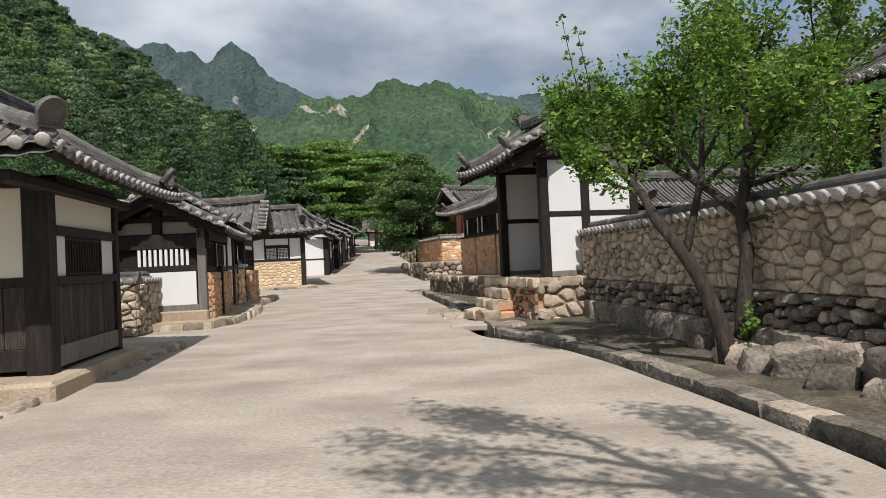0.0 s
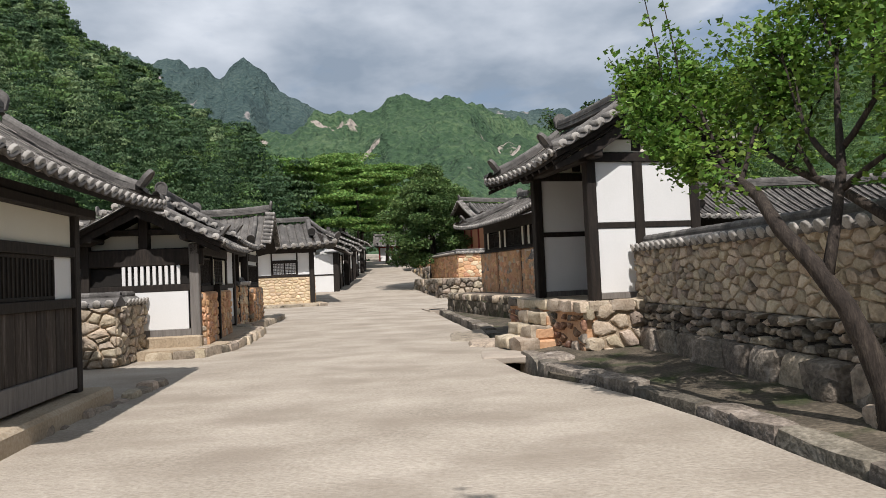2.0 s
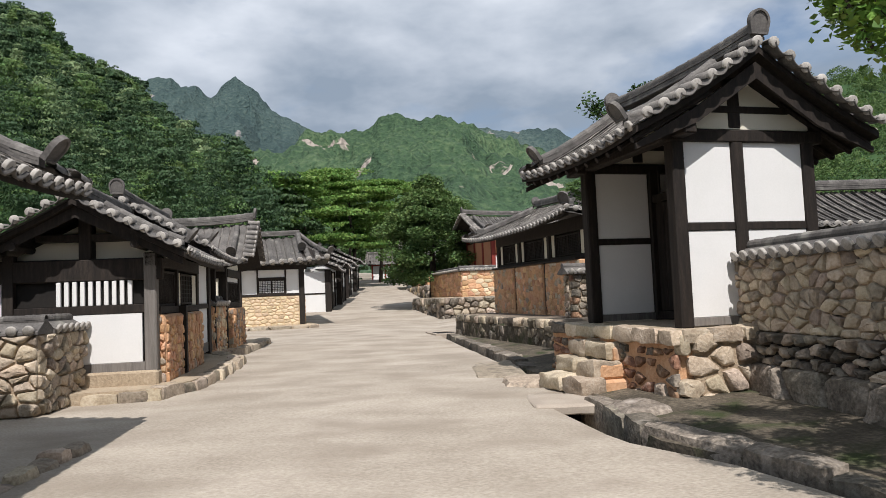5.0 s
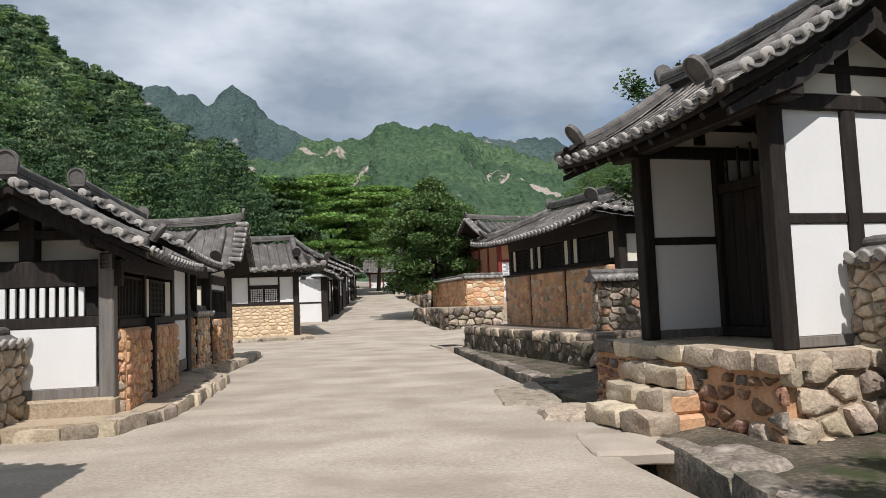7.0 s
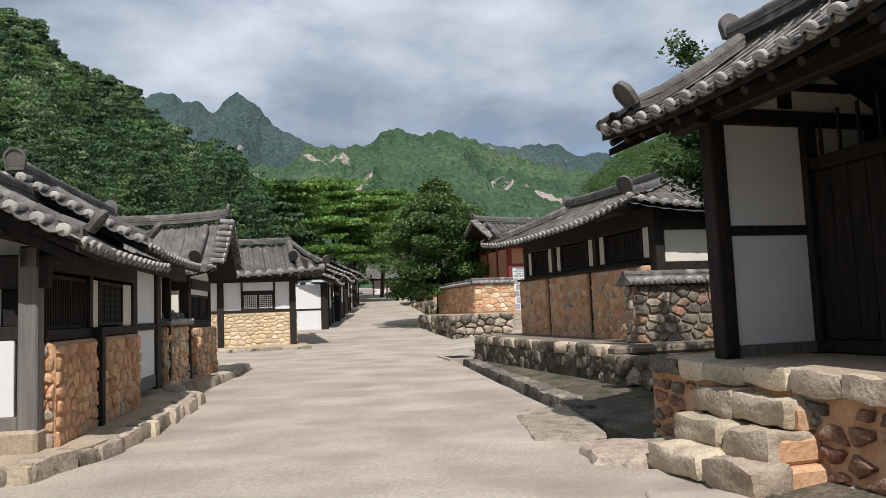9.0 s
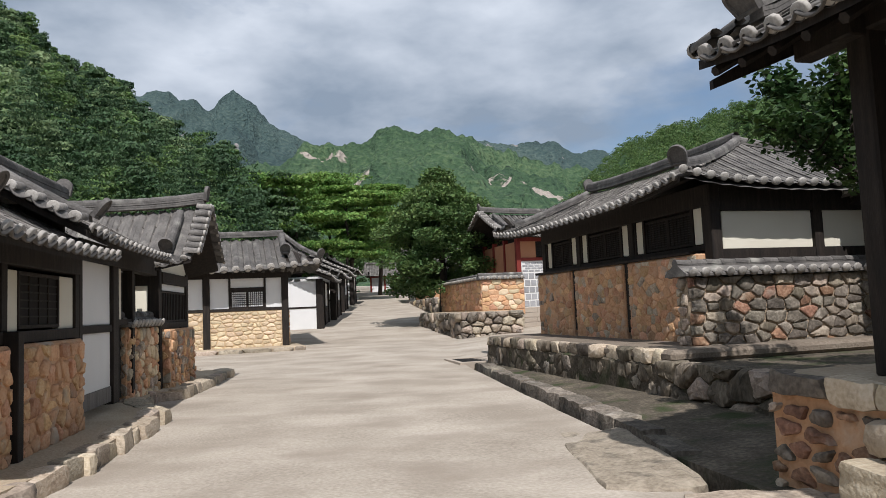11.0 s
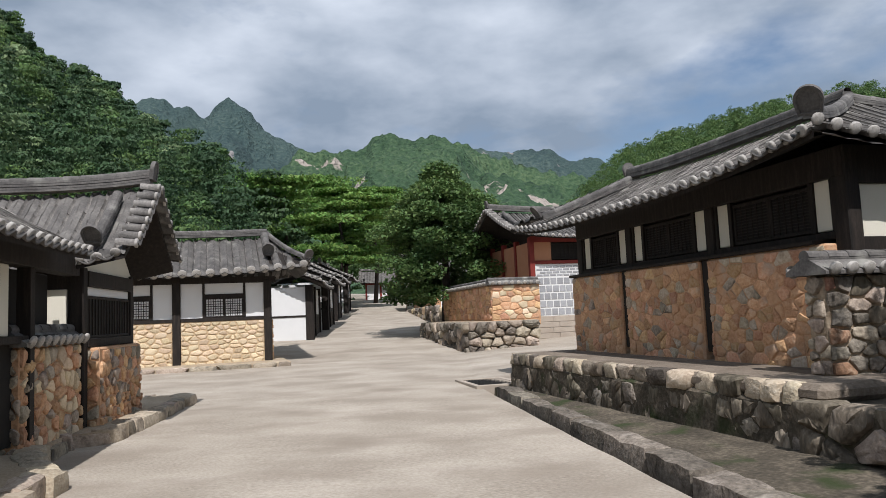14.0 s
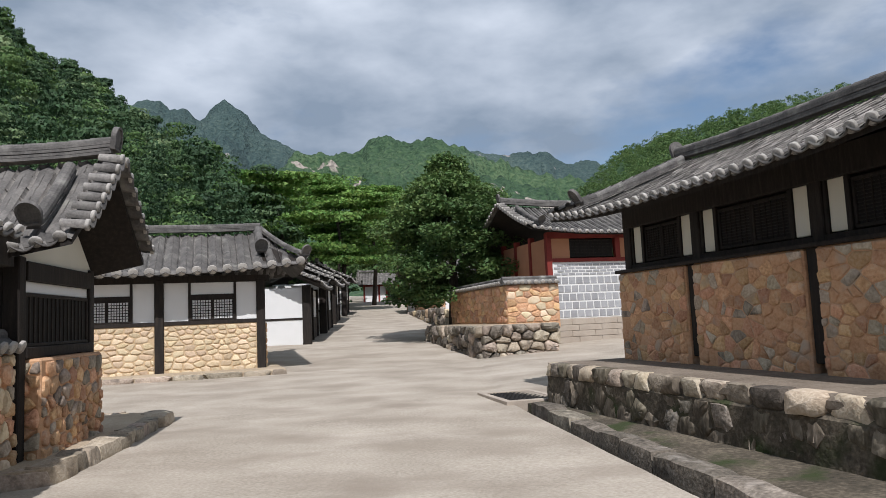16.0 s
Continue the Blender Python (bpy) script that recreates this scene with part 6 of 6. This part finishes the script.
FAR = [(-0.8, 0.37), (-0.433, 0.324), (-0.409, 0.325), (-0.384, 0.313), (-0.356, 0.306), (-0.334, 0.297), (-0.316, 0.311), (-0.297, 0.319), (-0.279, 0.304), (-0.259, 0.286), (-0.231, 0.27), (-0.2, 0.245), (-0.176, 0.236), (-0.144, 0.23), (-0.103, 0.22), (0.0, 0.235), (0.03, 0.238), (0.057, 0.228), (0.081, 0.222), (0.106, 0.232), (0.134, 0.232), (0.158, 0.228), (0.177, 0.214), (0.209, 0.208), (0.4, 0.16)]
NEAR = [(-0.8, 0.2), (-0.3, 0.2), (-0.2, 0.225), (-0.12, 0.229), (-0.103, 0.236), (-0.095, 0.248), (-0.063, 0.251), (-0.031, 0.243), (0.01, 0.247), (0.03, 0.238), (0.06, 0.216), (0.12, 0.198), (0.2, 0.17), (0.5, 0.15)]
terrain("mountain_far", FAR, (-0.9, 0.6), 0, 1.3, 900, 1900, 2300, (420, 90), PEAK, 70, "granite peaks at the valley's head, haze put into their blue-green colour")
terrain("mountain_near", NEAR, (-0.9, 0.6), 0, 1.15, 300, 1200, 1500, (420, 140), MOUNT, 60, "wooded mountain ridge with bare granite patches")
LEFT = [(-3.0, 0.548), (-0.629, 0.413), (-0.588, 0.378), (-0.567, 0.343), (-0.518, 0.313), (-0.474, 0.296), (-0.437, 0.25), (-0.409, 0.228), (-0.361, 0.196), (-0.309, 0.173), (-0.274, 0.123), (-0.242, 0.088), (-0.2, 0.05), (-0.17, 0), (-0.1, 0)]
hill_left = terrain("hill_left", LEFT, (-3.0, -0.1), 0, 0.9, 46, 175, 260, (120, 40), HILL, 6, "steep wooded hillside beside the village")
RIGHT = [(0.1, 0.0), (0.17, 0.125), (0.21, 0.165), (0.26, 0.21), (0.3, 0.23), (0.41, 0.255), (0.53, 0.285), (0.62, 0.29), (1.5, 0.29)]
hill_right = terrain("hill_right", RIGHT, (0.1, 1.5), 0, 1.0, 110, 330, 450, (80, 40), HILL, 8, "gentler wooded hillside beyond the long house")
_r = np.random.default_rng(3)
_spots = []
while len(_spots) < 1250:
    t, y = -0.15 - 0.75 * _r.random() ** 0.9, 56 + 130 * _r.random() ** 0.8
    p = hill_left(t, y)
    if p.x > -15:
        continue
    _spots.append((p.x, p.y, p.z - 1.4, _r.uniform(5.5, 11.5), _r.uniform(1.9, 3.6), _r.uniform(0.2, 1.0)))
for k, (mat, text) in enumerate(((PINEWOODS, "dark pines standing close on the hillside"), (WOODS, "green leafy trees among the hillside pines"), (PALEWOODS, "pale silver-green trees on the lower hillside"))):
    picked = [q for i, q in enumerate(_spots) if (0 if i % 9 < 6 else 1 if i % 9 < 8 else 2) == k]
    tagged(new("hill_woods", wood_mesh("hill_woods", picked, 4 + 10 * k, mat, 1050)), text, "wood", kind="stuff")
_spots = []
while len(_spots) < 1800:
    t, y = 0.13 + 0.7 * _r.random(), 130 + 215 * _r.random() ** 0.8
    p = hill_right(t, y)
    _spots.append((p.x, p.y, p.z - 1, _r.uniform(4, 7.5), _r.uniform(2.2, 3.8), _r.uniform(0.1, 0.4)))
tagged(new("hill_woods", wood_mesh("hill_woods", _spots, 5, BROADLEAF, 230)), "mid-green leafy wood on the far hillside", "wood", kind="stuff")
_spots = []
while len(_spots) < 420:
    t, y = -0.24 + 0.5 * _r.random(), 135 + 160 * _r.random()
    _spots.append((-2 + t * (y - 15), y, road_z(y) + (y - 135) * 0.07, _r.uniform(7, 11), _r.uniform(2.6, 4.2), _r.uniform(0.2, 0.6)))
tagged(new("valley_woods", wood_mesh("valley_woods", _spots, 6, WOODS, 420)), "trees closing the valley behind the village", "wood", kind="stuff")


def fir(name, m, label, h, w, seed, mat=DARKLEAF, leaf=0.22, n=9000, slim=0.5):
    t = thing(name, m, label, "tree")
    part("trunk", Shape().tube([(0, 0, -0.3), (0.1, 0, h * 0.3), (0, 0.1, h * 0.9)], [w * 0.08, w * 0.06, 0.04], 8), BARK, t, smooth=True)
    rng = random.Random(seed)
    cs, rs, ks = [], [], []
    for i in range(150):
        u = rng.random() ** 0.8
        r = w * (math.sqrt(max(0, 1 - (2 * u - 0.75) ** 2)) * (1 - slim) + slim * (1 - u) * 1.1) * rng.uniform(0.5, 1)
        a = rng.uniform(0, 2 * math.pi)
        cs.append((math.cos(a) * r, math.sin(a) * r, h * (0.2 + 0.78 * u)))
        rs.append(w * rng.uniform(0.2, 0.34))
        ks.append(n // 150)
    v, f = leaf_cloud(cs, rs, ks, leaf, seed, flat=0.45)
    part("crown", np_mesh("crown", v, f, mat), None, t)
    return t


fir("conifer", pose(-2.2, 53.5, 0.7), "dark broad tree behind the mud wall", 8.7, 3.5, 31, mat=BROADLEAF, n=62000, slim=0.28, leaf=0.2)


def layered_pine(m, h, w, seed):
    t = thing("pine_tree", m, "spreading pine with flat layered green boughs", "tree", "pines by the far road")
    rng = random.Random(seed)
    sh = Shape().tube([(0, 0, -0.4), (0.4, 0.1, h * 0.4), (-0.2, 0, h * 0.75), (0.2, 0, h)], [0.28, 0.2, 0.13, 0.05], 8)
    cs, rs, ks = [], [], []
    for k in range(9):
        z = h * (0.4 + 0.62 * k / 8)
        a, l = rng.uniform(0, 6.28), w * rng.uniform(0.5, 1.0) * (1.1 - 0.6 * k / 8)
        end = (math.cos(a) * l, math.sin(a) * l, z + 0.3)
        sh.tube([(0, 0, z - 0.6), (end[0] * 0.5, end[1] * 0.5, z - 0.1), end], [0.1, 0.06, 0.03], 5)
        for j in range(9):
            q = rng.uniform(0.25, 1.1)
            cs.append((end[0] * q + rng.uniform(-1, 1) * w * 0.3, end[1] * q + rng.uniform(-1, 1) * w * 0.3, z + rng.uniform(-0.1, 0.35)))
            rs.append(w * rng.uniform(0.26, 0.4))
            ks.append(210)
    part("trunk", sh, BARK, t, smooth=True)
    v, f = leaf_cloud(cs, rs, ks, 0.4, seed, flat=0.15)
    part("crown", np_mesh("crown", v, f, PINE), None, t)


for i, (x, y, h, w) in enumerate(((-15, 75, 10.5, 5.5), (-20, 85, 12.5, 6), (-12.5, 90, 11.5, 5.5), (-10.5, 103, 13, 6), (-17, 104, 15, 7), (-26, 92, 14, 6.5), (-8, 126, 15, 7), (-18, 126, 17, 8))):
    layered_pine(pose(x, y, road_z(y) + 0.3), h, w, 50 + i)
